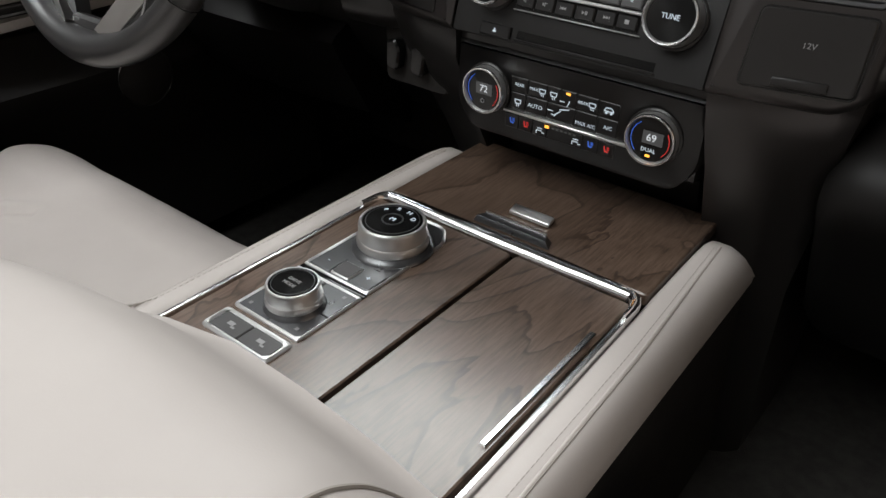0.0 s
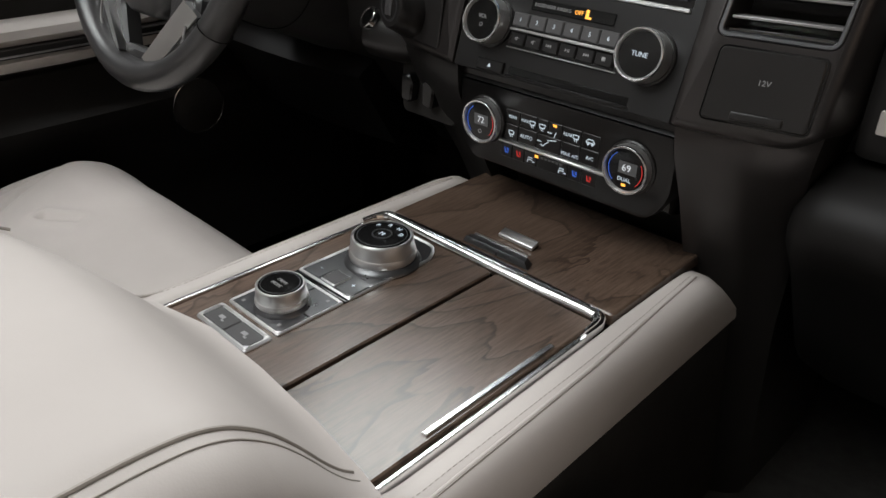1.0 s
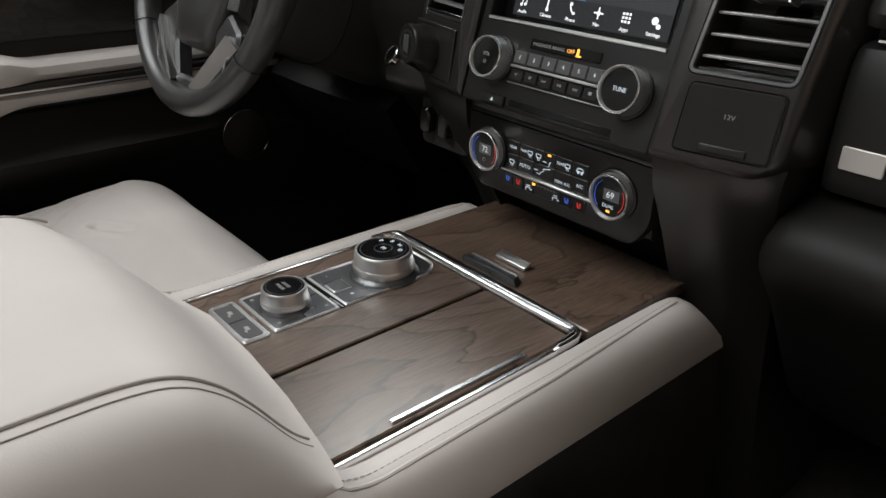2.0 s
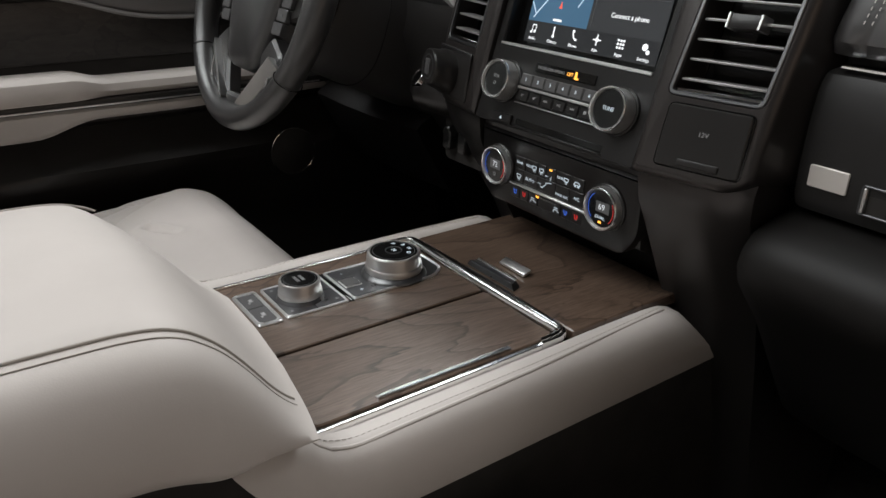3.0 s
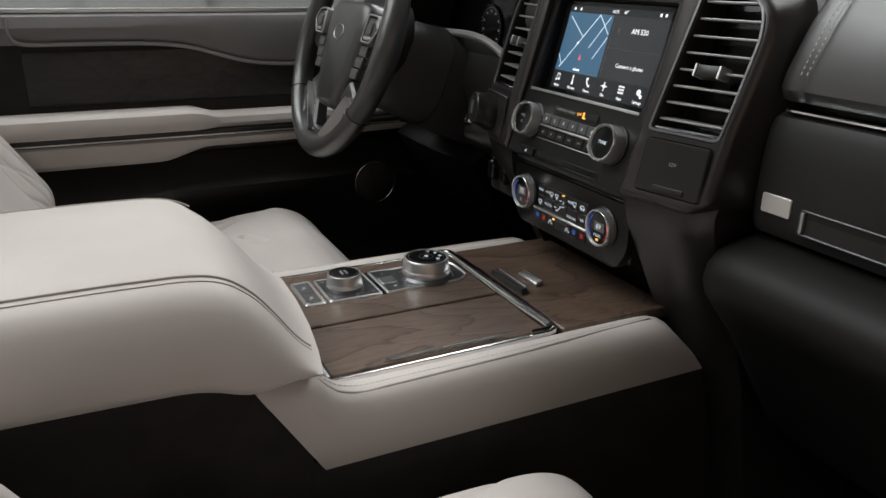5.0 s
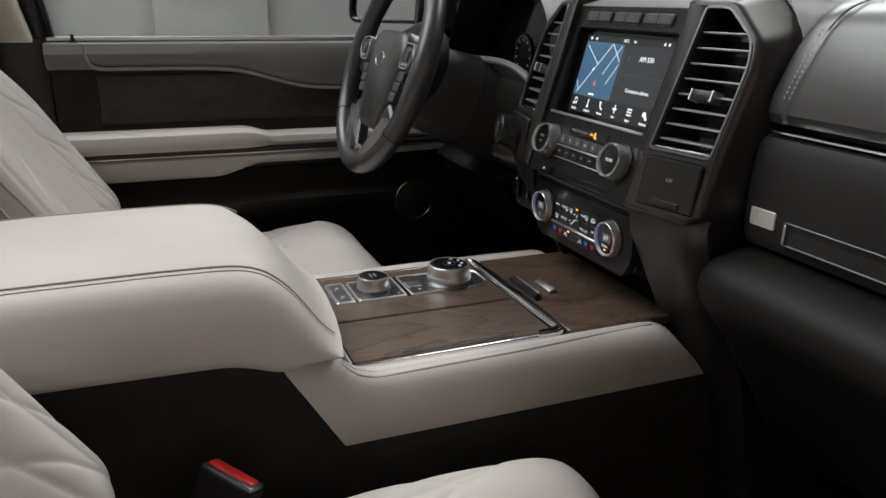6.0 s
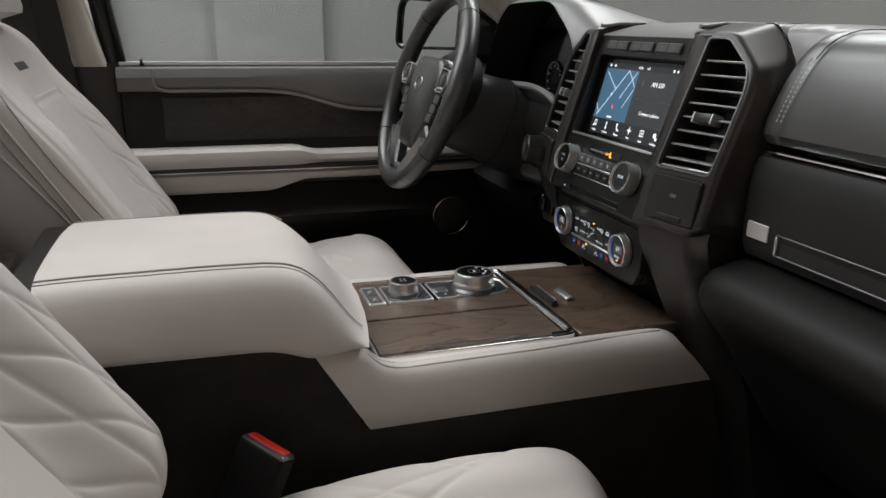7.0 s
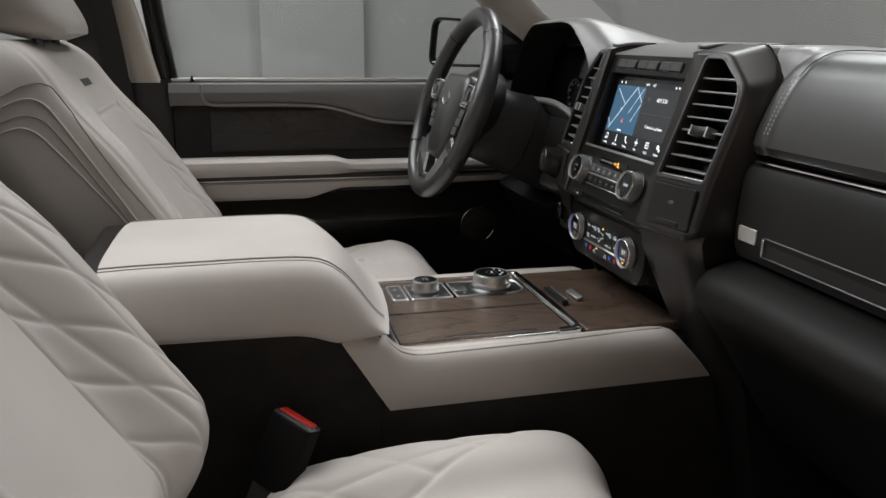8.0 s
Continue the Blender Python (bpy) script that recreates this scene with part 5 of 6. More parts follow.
def driver_side_controls():
    o = rounded(rect(-0.218, -0.134, -0.050, 0.006), 0.004, 3)
    p = part("switch_panel", bend(slab(divided(o), 0.002, 0.0062, 0.001), face), PLASTIC, stack, "dark switch panel with rotary knob")
    part("upper_edge", bend(rbox(-0.214, -0.138, 0.0035, 0.0055, 0.006, 0.0074, 0.0005, 1), face), GUNMETAL, p)
    put = at_face(-0.186, -0.024, 0)
    k = part("selector_knob", bend(moved(lathe([(0.0255, 0.004), (0.0255, 0.016), (0.0235, 0.020), (0.0225, 0.026), (0.0215, 0.034), (0.0195, 0.036), (0, 0.036)], 48, 1, 0.0006, (0.015, 0.034)), put), face), PLASTIC, p, "black ribbed rotary switch")
    part("knob_ring", bend(moved(lathe([(0.0150, 0.0355), (0.0150, 0.0366), (0.0128, 0.0366), (0.0128, 0.0355)], 36), put), face), GUNMETAL, k)
    part("knob_bar", bend(moved(rbox(-0.006, 0.006, -0.009, 0.009, 0.0355, 0.0375, 0.0006, 1), put), face), BUTTON, k)
    rings = []
    for x, y, z, r in ((-0.18, 0.06, 0.640, 0.030), (-0.225, 0.045, 0.640, 0.033), (-0.262, 0.040, 0.640, 0.032), (-0.285, 0.055, 0.638, 0.024), (-0.292, 0.07, 0.638, 0.010)):
        rings.append([(x, y + r * 0.9 * math.cos(a), z + r * 0.8 * math.sin(a)) for a in np.linspace(0, 2 * math.pi, 20, endpoint=False)])
    pod = part("starter_pod", loft(rings), PLASTIC, stack, "rounded black pod with starter button")
    put = Matrix.Translation((-0.258, 0.018, 0.660)) @ Matrix.Rotation(radians(55), 4, "X") @ Matrix.Rotation(radians(-12), 4, "Y")
    b = part("starter_button", moved(lathe([(0.0125, -0.004), (0.0125, 0.0015), (0.0115, 0.0025), (0.0095, 0.0025), (0.009, 0.0018), (0, 0.0018)], 36), put), CHROME, pod, "chrome ringed starter button")
    part("button_face", moved(lathe([(0.0088, 0.001), (0.0088, 0.0024), (0, 0.0028)], 30), put), GLOSS_BLACK, b)
    for x in (-0.212, -0.180):
        o = rounded([(-0.008, -0.014), (0.006, -0.016), (0.010, 0.006), (0.004, 0.016), (-0.007, 0.013)], 0.004, 3)
        hook = part("hook", bend(slab(o, 0, 0.012, 0.002), lambda v, x=x: Vector((x + v.x, 0.040 - v.z, 0.592 + v.y))), GLOSS_BLACK, stack, "black bag hook")
    part("hook_plate", bend(slab(rounded(rect(-0.230, -0.150, 0.560, 0.625), 0.008, 3), -0.02, 0.0), lambda v: Vector((v.x, 0.041 - v.z, v.y))), FELT, stack)
    part("blue_lamp", rbox(-0.163, -0.161, 0.0375, 0.0405, 0.590, 0.596, 0), BLUE, stack)


driver_side_controls()

# ---- dashboard ----
dash = thing("dashboard", (0, 0.3, 0.5), "black and dark grey padded dashboard with glovebox", "dashboard")


def sweep_x(profile, xs, shift=None):
    """A skin of one (y, z) outline carried along x."""
    rings = []
    for i, x in enumerate(xs):
        dy, dz, k = shift(x) if shift else (0, 0, 1)
        rings.append([(x, y + dy, z + dz) for y, z in profile])
    return loft(rings)


def passenger_dash():
    xs = list(np.linspace(0.2, 0.80, 14))
    slope = lambda x: (0.03 * max(0, (x - 0.45)) , -0.006 * max(0, x - 0.4), 1)
    part("substructure", sweep_x([(0.60, 0.84), (0.14, 0.84), (0.105, 0.80), (0.10, 0.70), (0.10, 0.60), (0.14, 0.50), (0.30, 0.40), (0.60, 0.35)], xs, slope), PLASTIC, dash)
    # upper pad with a rolled, stitched end
    prof = [(0.40, 0.868), (0.24, 0.8745), (0.185, 0.8742), (0.146, 0.8722), (0.122, 0.866), (0.106, 0.855), (0.095, 0.841), (0.0865, 0.823), (0.0795, 0.801), (0.0735, 0.778), (0.0725, 0.764), (0.080, 0.7535), (0.12, 0.752), (0.40, 0.80)]
    ctr = Vector((0.20, 0.80))
    rings = []
    for x, k in [(0.229, 0.90), (0.2295, 0.955), (0.232, 0.98), (0.236, 0.994), (0.242, 1.0), (0.2525, 1.0), (0.2545, 0.996), (0.2568, 0.989), (0.2590, 0.994), (0.2615, 0.998), (0.266, 1.0)] + [(q, 1.0) for q in np.linspace(0.30, 0.80, 10)]:
        dy, dz, _ = slope(x)
        rings.append([(x + 0.012 * (z - 0.80) / 0.07 * max(0, min(1, (0.30 - x) / 0.04)), ctr.x + (y - ctr.x) * (k if y < 0.2 else 1) + dy, ctr.y + (z - ctr.y) * k + dz) for y, z in prof])
    pad = part("upper_pad", loft(rings), PAD_VINYL, dash, "black leather-look upper pad with stitched end")
    for x in (0.2500, 0.2560):
        pts = [(x + 0.012 * (z - 0.80) / 0.07, y - 0.0006, z) for y, z in [(0.0960, 0.8435), (0.0858, 0.823), (0.0789, 0.801), (0.0728, 0.777)]]
        part("stitching", stitch_row(smooth_path(pts, 4), 0.0026, 0.0026, 0.0005), PALE_THREAD, pad, "pale double stitching")
    cover = [(0.60, 0.850), (0.30, 0.8705), (0.21, 0.8758), (0.165, 0.8764), (0.140, 0.8750), (0.129, 0.8718), (0.1215, 0.8650), (0.1165, 0.852), (0.113, 0.830), (0.110, 0.790), (0.112, 0.745), (0.16, 0.745), (0.60, 0.80)]
    step = lambda x: (0.004 * min(1, max(0, (x - 0.222) / 0.012)) + slope(x)[0], -0.0020 * min(1, max(0, (x - 0.222) / 0.012)) + slope(x)[1], 1)
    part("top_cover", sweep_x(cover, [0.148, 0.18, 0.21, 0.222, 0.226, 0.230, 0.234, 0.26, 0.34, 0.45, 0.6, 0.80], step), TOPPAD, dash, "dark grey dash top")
    # sewn edge that runs up the rolled end and along under the dash top
    edge = smooth_path([(0.2655, 0.0935, 0.8425), (0.2680, 0.1030, 0.8550), (0.2715, 0.1150, 0.8640), (0.2790, 0.1265, 0.8698), (0.292, 0.1310, 0.8712), (0.33, 0.1315, 0.8712), (0.45, 0.1315, 0.8710), (0.62, 0.1365, 0.8700), (0.80, 0.1420, 0.8688)], 6)
    part("pad_seam", tube(edge, 0.0007, 6), BLACK_LEATHER, pad, "dark sewn edge of the pad")
    part("chrome_line", bend(rbox(0.236, 0.80, 0.0735, 0.0775, 0.7445, 0.7478, 0.0008, 1), lambda v: Vector((v.x, v.y + slope(v.x)[0], v.z + slope(v.x)[1]))), CHROME, dash, "thin chrome line")
    prof = [(0.12, 0.746), (0.082, 0.7435), (0.074, 0.740), (0.069, 0.730), (0.0655, 0.700), (0.0640, 0.665), (0.0655, 0.642), (0.070, 0.632), (0.082, 0.628), (0.12, 0.628)]
    rings = []
    for x, k in [(0.224, 0.9), (0.2245, 0.96), (0.228, 0.99), (0.233, 1.0)] + [(q, 1) for q in np.linspace(0.27, 0.80, 10)]:
        dy, dz, _ = slope(x)
        rings.append([(x, 0.12 + (y - 0.12) * k + dy, 0.687 + (z - 0.687) * k + dz) for y, z in prof])
    glove = part("glovebox_lid", loft(rings), BLACK_LEATHER, dash, "black upper glovebox lid")
    part("badge", bend(slab(rounded(rect(0.2355, 0.2675, 0.6535, 0.6715), 0.002, 3), -0.002, 0.0016, 0.0006), lambda v: Vector((v.x, 0.0640 - v.z, v.y))), BADGE, glove, "small brushed metal badge")
    o = rounded(rect(0.2785, 0.56, 0.6430, 0.6665), 0.003, 3)
    hb = lambda v: Vector((v.x, 0.0650 - v.z + slope(v.x)[0], v.y + slope(v.x)[1]))
    part("handle_recess", bend(slab(inset(divided(o), 0.001), -0.004, 0.0006, 0.0003), hb), PLASTIC, glove)
    part("handle_frame", bend(ringplate(divided(o), inset(divided(o), 0.0016), -0.002, 0.0030, 0.0004), hb), GUNMETAL, glove, "slim dark metal handle frame")
    part("handle_end", bend(rbox(0.2805, 0.2835, 0.6450, 0.6645, 0.0, 0.0042, 0.0006, 1), hb), SATIN, glove, "bright end of the handle")
    # rolled ledge below, then the knee panel
    prof = [(0.14, 0.640), (0.095, 0.628), (0.060, 0.622), (0.036, 0.614), (0.024, 0.602), (0.020, 0.586), (0.026, 0.568), (0.042, 0.548), (0.070, 0.515), (0.10, 0.47), (0.16, 0.38), (0.24, 0.32), (0.40, 0.30), (0.40, 0.60)]
    rings = []
    for x, k in [(0.196, 0.72), (0.200, 0.86), (0.210, 0.95), (0.226, 0.99), (0.25, 1.0)] + [(q, 1) for q in np.linspace(0.30, 0.80, 8)]:
        dy, dz, _ = slope(x)
        rings.append([(x, 0.20 + (y - 0.20) * k + dy, 0.50 + (z - 0.50) * k + dz) for y, z in prof])
    part("knee_panel", loft(rings), KNEE_PLASTIC, dash, "dark lower glovebox with rolled upper ledge")


passenger_dash()


def driver_dash():
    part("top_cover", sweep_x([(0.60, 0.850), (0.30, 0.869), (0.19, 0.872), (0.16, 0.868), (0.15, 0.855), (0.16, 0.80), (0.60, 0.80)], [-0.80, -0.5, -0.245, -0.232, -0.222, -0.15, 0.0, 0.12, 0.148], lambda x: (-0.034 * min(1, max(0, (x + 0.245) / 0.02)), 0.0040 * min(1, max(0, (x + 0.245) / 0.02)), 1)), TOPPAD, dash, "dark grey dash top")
    part("lower_panel", sweep_x([(0.50, 0.715), (0.10, 0.72), (0.066, 0.742), (0.05, 0.70), (0.07, 0.62), (0.12, 0.55), (0.22, 0.45), (0.5, 0.40)], [-0.78, -0.6, -0.4, -0.237]), PLASTIC, dash, "black panel below the instruments")
    # hood over the instruments
    base = [(-0.200, -0.10), (-0.178, -0.043), (-0.100, 0.070), (-0.052, 0.0985), (0.100, 0.1015), (0.138, 0.096), (0.205, 0.050), (0.224, 0.018), (0.212, -0.10)]
    arch = rounded(base, 0.016, 3)
    rings = []
    for y, k, dz in ((0.070, 0.985, 0.0), (0.072, 1.0, 0.002), (0.080, 1.03, 0.004), (0.094, 1.12, 0.005), (0.112, 1.15, 0.003), (0.16, 1.16, -0.006), (0.24, 1.17, -0.026), (0.34, 1.18, -0.046)):
        rings.append([(-0.43 + x * (k if x > 0 else 1 + (k - 1) * 0.3), y + 0.06 * max(0, -z - 0.02), 0.81 + z * (1 + (k - 1) * 0.25) + dz) for x, z in arch])
    inner = []
    for y, k in ((0.070, 0.985), (0.165, 0.93)):
        inner.append([(-0.43 + x * k, y + 0.06 * max(0, -z - 0.02), 0.81 + z * k) for x, z in arch])
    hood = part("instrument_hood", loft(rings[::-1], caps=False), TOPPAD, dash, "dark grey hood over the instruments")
    part("hood_lining", loft(inner, caps=False), FELT, hood, "black lining of the hood")
    part("instrument_panel", rbox(-0.62, -0.262, 0.150, 0.165, 0.69, 0.868, 0.004), GLOSS_BLACK, hood, "black instrument panel")
    part("knee_bolster", sweep_x([(0.060, 0.563), (0.067, 0.570), (0.12, 0.60), (0.20, 0.60), (0.20, 0.42), (0.12, 0.46), (0.072, 0.54)], [-0.66, -0.55, -0.45, -0.34], lambda x: (0.10 * abs(x + 0.48) ** 1.2, 0.02 * (x + 0.48), 1)), PIANO, dash, "black knee panel below the column")
    for cx in (-0.434,):
        put = Matrix.Translation((cx, 0.149, 0.772)) @ Matrix.Scale(0.80, 4) @ Matrix.Rotation(radians(90), 4, "X")
        dial = part("dial", moved(lathe([(0.046, 0), (0.046, 0.004), (0.0435, 0.004), (0.0435, 0.001), (0, 0.001)], 48), put), GLOSS_BLACK, hood, "round instrument dial with white ticks")
        bits = []
        for k in range(28):
            a = radians(225 - 10 * k)
            bits.append(moved(rbox(0.0385, 0.0425, -0.0006, 0.0006, 0.0012, 0.0018, 0), put @ Matrix.Rotation(a, 4, "Z")))
        for k in range(9):
            a = radians(222 - 33 * k)
            bits.append(moved(icon_bar(0.0050, 0.0042), put @ Matrix.Translation((0.0325 * math.cos(a), 0.0325 * math.sin(a), 0.0012))))
        part("scale", joined(*bits), GREY_MARK, dial, "pale ticks and numbers")
    path = smooth_path([(-0.60, 0.065, 0.750), (-0.50, 0.058, 0.762), (-0.42, 0.056, 0.767), (-0.33, 0.058, 0.768), (-0.275, 0.064, 0.757), (-0.248, 0.075, 0.735), (-0.238, 0.085, 0.715)], 6)
    part("hood_lip", tube(path, 0.0058, 8), ACCENT, hood, "satin lip below the instruments")


driver_dash()

# ---- steering wheel ----
WHEEL = Matrix(((1, 0, 0, -0.4438), (0, 0.3335, -0.9428, -0.1051), (0, 0.9428, 0.3335, 0.7572), (0, 0, 0, 1)))


def steering_wheel():
    w = thing("steering_wheel", WHEEL.translation, "dark grey leather steering wheel with satin spoke trim", "steering wheel")
    pts, rad = [], []
    ring = [Vector((0.1735 * math.cos(a), 0.1735 * math.sin(a) * (0.985 if math.sin(a) < 0 else 1.0), 0)) for a in np.linspace(0, 2 * math.pi, 96, endpoint=False)]
    rings = []
    for i, p in enumerate(ring):
        r = p.normalized()
        a = math.atan2(p.y, p.x)
        grip = 0.0155 + 0.0015 * max(0, math.cos(4 * (a - radians(45)) + math.pi))
        rings.append([p + r * (grip * math.cos(t)) + Vector((0, 0, grip * 1.12 * math.sin(t))) for t in np.linspace(0, 2 * math.pi, 16, endpoint=False)])
    part("rim", moved(loft(rings + [rings[0]], caps=False), WHEEL), WHEEL_LEATHER, w, "grey leather rim")
    for a in (50, 130, 215, 325):
        t = radians(a)
        p = Vector((0.1735 * math.cos(t), 0.1735 * math.sin(t), 0))
        r = p.normalized()
        circle = [p + r * (0.0168 * math.cos(q)) + Vector((0, 0, 0.0188 * math.sin(q))) for q in np.linspace(0, 2 * math.pi, 20, endpoint=False)]
        part("rim_seam", moved(tube(circle, 0.0007, 5, closed=True), WHEEL), GLOSS_BLACK, w)
    # airbag pad
    pad = rounded([(-0.042, -0.108), (0.042, -0.108), (0.066, -0.045), (0.084, 0.026), (0.072, 0.060), (-0.072, 0.060), (-0.084, 0.026), (-0.066, -0.045)], 0.020, 5)
    rings = [[(x * k, y * k, z) for x, y in pad] for k, z in ((1.0, -0.045), (1.0, -0.009), (0.985, 0.000), (0.95, 0.0045), (0.88, 0.0080), (0.72, 0.0110), (0.4, 0.0130))]
    part("airbag_pad", moved(loft(rings), WHEEL), WHEEL_LEATHER, w, "dark grey airbag cover")
    oval = [(0.0190 * math.cos(a), 0.0115 * math.sin(a) + 0.008) for a in np.linspace(0, 2 * math.pi, 28, endpoint=False)]
    e = part("emblem", moved(slab(oval, 0.0085, 0.0138, 0.0008), WHEEL), GUNMETAL, w, "plain oval emblem")
    part("emblem_rim", moved(ringplate([(x * 1.06, y * 1.06 - 0.0005) for x, y in oval], oval, 0.0085, 0.0146, 0.0004), WHEEL), SATIN, e)
    part("hub", moved(lathe([(0.085, -0.075), (0.090, -0.04), (0.07, -0.02), (0, -0.02)], 40), WHEEL), PLASTIC, w)
    for side in (1, -1):
        # side spoke with its switch groups
        o = [(0.058, -0.034), (0.100, -0.036), (0.160, -0.018), (0.162, 0.018), (0.110, 0.040), (0.070, 0.044)]
        sp = part("side_spoke", moved(slab(mirrored(rounded(o, 0.008, 3), side), -0.022, -0.002, 0.004), WHEEL), PLASTIC, w, "black side spoke")
        part("switch_bezel", moved(ringplate(mirrored(rounded([(0.0880, 0.000), (0.1260, 0.000), (0.1460, 0.022), (0.1320, 0.041), (0.0940, 0.043)], 0.006, 3), side), mirrored(rounded([(0.0915, 0.003), (0.1240, 0.003), (0.1420, 0.022), (0.1295, 0.038), (0.0970, 0.040)], 0.005, 3), side), -0.004, 0.0100, 0.0008), WHEEL), ACCENT, sp, "satin grey edge round the switches")
        o = rounded([(0.0940, 0.004), (0.1220, 0.004), (0.1400, 0.022), (0.1280, 0.036), (0.1000, 0.038)], 0.005, 3)
        g = part("switch_group", moved(slab(mirrored(o, side), -0.004, 0.0090, 0.002), WHEEL), GUNMETAL, sp, "grey switch cluster")
        part("switch", moved(slab(mirrored(rounded(rect(0.104, 0.122, 0.012, 0.030), 0.003, 2), side), 0.007, 0.0112, 0.001), WHEEL), BUTTON, g)
        part("switch_edge", moved(slab(mirrored(rounded(rect(0.101, 0.126, 0.005, 0.0095), 0.001, 2), side), 0.007, 0.0112, 0.0006), WHEEL), SATIN, g)
        for k in range(3):
            y0 = -0.002 - 0.017 * (k + 1)
            x0 = 0.084 - 0.006 * k
            b = part("wheel_button", moved(slab(mirrored(rounded(rect(x0, x0 + 0.026, y0, y0 + 0.0155), 0.002, 2), side), -0.004, 0.004, 0.001), WHEEL), BUTTON, sp, "grey wheel button")
            part("symbol", moved(icon_bar(0.007, 0.003), WHEEL @ Matrix.Translation((side * (x0 + 0.013), y0 + 0.008, 0.004))), DIM_MARK, b)
        # lower spoke: dark web with bright outer strip
        o = [(0.026, -0.174), (0.072, -0.162), (0.108, -0.118), (0.104, -0.075), (0.070, -0.055), (0.048, -0.080), (0.052, -0.100), (0.026, -0.150)]
        lo = part("lower_spoke", moved(slab(mirrored(rounded(o, 0.006, 3), side), -0.020, 0.000, 0.004), WHEEL), WHEEL_LEATHER, w, "dark grey lower spoke")
        a0, a1, b0, b1 = Vector((0.026, -0.150, 0.0090)), Vector((0.040, -0.161, 0.0020)), Vector((0.092, -0.080, 0.0090)), Vector((0.110, -0.092, 0.0020))
        strip = loft([[Vector((side * p.x, p.y, -0.004)) for p in (a0, b0, b1, a1)], [Vector((side * p.x, p.y, p.z)) for p in (a0, b0, b1, a1)]])
        part("spoke_trim", moved(strip, WHEEL), SATIN, lo, "bright satin spoke trim")
    o = rounded([(-0.058, -0.172), (0.058, -0.172), (0.040, -0.142), (-0.040, -0.142)], 0.010, 3)
    part("lower_bridge", moved(slab(o, -0.016, 0.000, 0.004), WHEEL), WHEEL_LEATHER, w, "grey bridge joining the lower spokes")
    lip = smooth_path([(-0.094, -0.104, 0.003), (-0.089, -0.128, 0.003), (-0.062, -0.155, 0.003), (-0.03, -0.1665, 0.003), (0.0, -0.169, 0.003), (0.03, -0.1665, 0.003), (0.062, -0.155, 0.003), (0.089, -0.128, 0.003), (0.094, -0.104, 0.003)], 6)
    part("lower_bezel", moved(tube(lip, 0.0016, 8), WHEEL), ACCENT, w, "slim satin line round the lower spokes")
    col = thing("steering_column", (-0.432, 0.05, 0.74), "black steering column shroud with stalks", "steering column")
    rings = []
    for d, rx, ry in ((-0.045, 0.070, 0.060), (-0.055, 0.082, 0.070), (-0.085, 0.090, 0.074), (-0.15, 0.098, 0.080), (-0.24, 0.105, 0.088)):
        rings.append([WHEEL @ Vector((rx * math.copysign(abs(math.cos(a)) ** 0.75, math.cos(a)), -0.012 + ry * math.copysign(abs(math.sin(a)) ** 0.75, math.sin(a)), d)) for a in np.linspace(0, 2 * math.pi, 36, endpoint=False)])
    part("shroud", loft(rings), COLUMN, col, "black column shroud")
    part("shroud_seam", tube([WHEEL @ Vector((0.0985 * math.copysign(abs(math.cos(a)) ** 0.75, math.cos(a)), -0.012 + 0.0805 * math.copysign(abs(math.sin(a)) ** 0.75, math.sin(a)), -0.14)) for a in np.linspace(0, 2 * math.pi, 40, endpoint=False)], 0.0007, 5, closed=True), BUCKLE, col)
    for side, p in ((-1, (-0.17, 0.03, -0.05)),):
        stalk = part("stalk", tube([WHEEL @ Vector(q) for q in ((side * 0.06, 0.01, -0.07), (side * 0.12, 0.03, -0.055), (side * 0.175, 0.045, -0.045))], [0.008, 0.008, 0.012], 10), PLASTIC, col, "black indicator stalk")


steering_wheel()

# ---- seats ----


def groove(d, w):
    return math.exp(-(d / w) ** 2)


def quilt(a, b, depth=0.0014, k1=0.16, k2=1.42, p1=0.040, p2=0.073, o1=0.020, o2=0.041, soft=0.0058):
    """Puffed diamonds: how far the sewn lines pull the cover in at (across, along)."""
    f1 = ((a + b * k1 - o1) / p1) % 1.0
    f2 = ((b + a * k2 - o2) / p2) % 1.0
    d1, d2 = min(f1, 1 - f1) * p1 / math.hypot(1, k1), min(f2, 1 - f2) * p2 / math.hypot(1, k2)
    puff = (1 - groove(d1, soft)) * (1 - groove(d2, soft))
    return -depth * (1 - puff) - 0.0019 * max(groove(d1, 0.0020), groove(d2, 0.0020))


BACK_BASE, BACK_UP, BACK_OUT = Vector((0, -0.539, 0.4488)), Vector((0, -0.53, 0.848)), Vector((0, 0.848, 0.53))


PASSENGER_CUSHION = [(-0.508, 0.27), (-0.503, 0.32), (-0.485, 0.368), (-0.45, 0.389), (-0.36, 0.398), (-0.28, 0.401), (-0.22, 0.402), (-0.185, 0.402), (-0.160, 0.397), (-0.142, 0.380), (-0.131, 0.352), (-0.128, 0.31), (-0.135, 0.25)]
DRIVER_CUSHION = [(-0.508, 0.29), (-0.503, 0.36), (-0.485, 0.395), (-0.45, 0.418), (-0.36, 0.418), (-0.30, 0.425), (-0.25, 0.431), (-0.225, 0.433), (-0.200, 0.428), (-0.175, 0.416), (-0.150, 0.386), (-0.130, 0.350), (-0.122, 0.31), (-0.128, 0.25)]


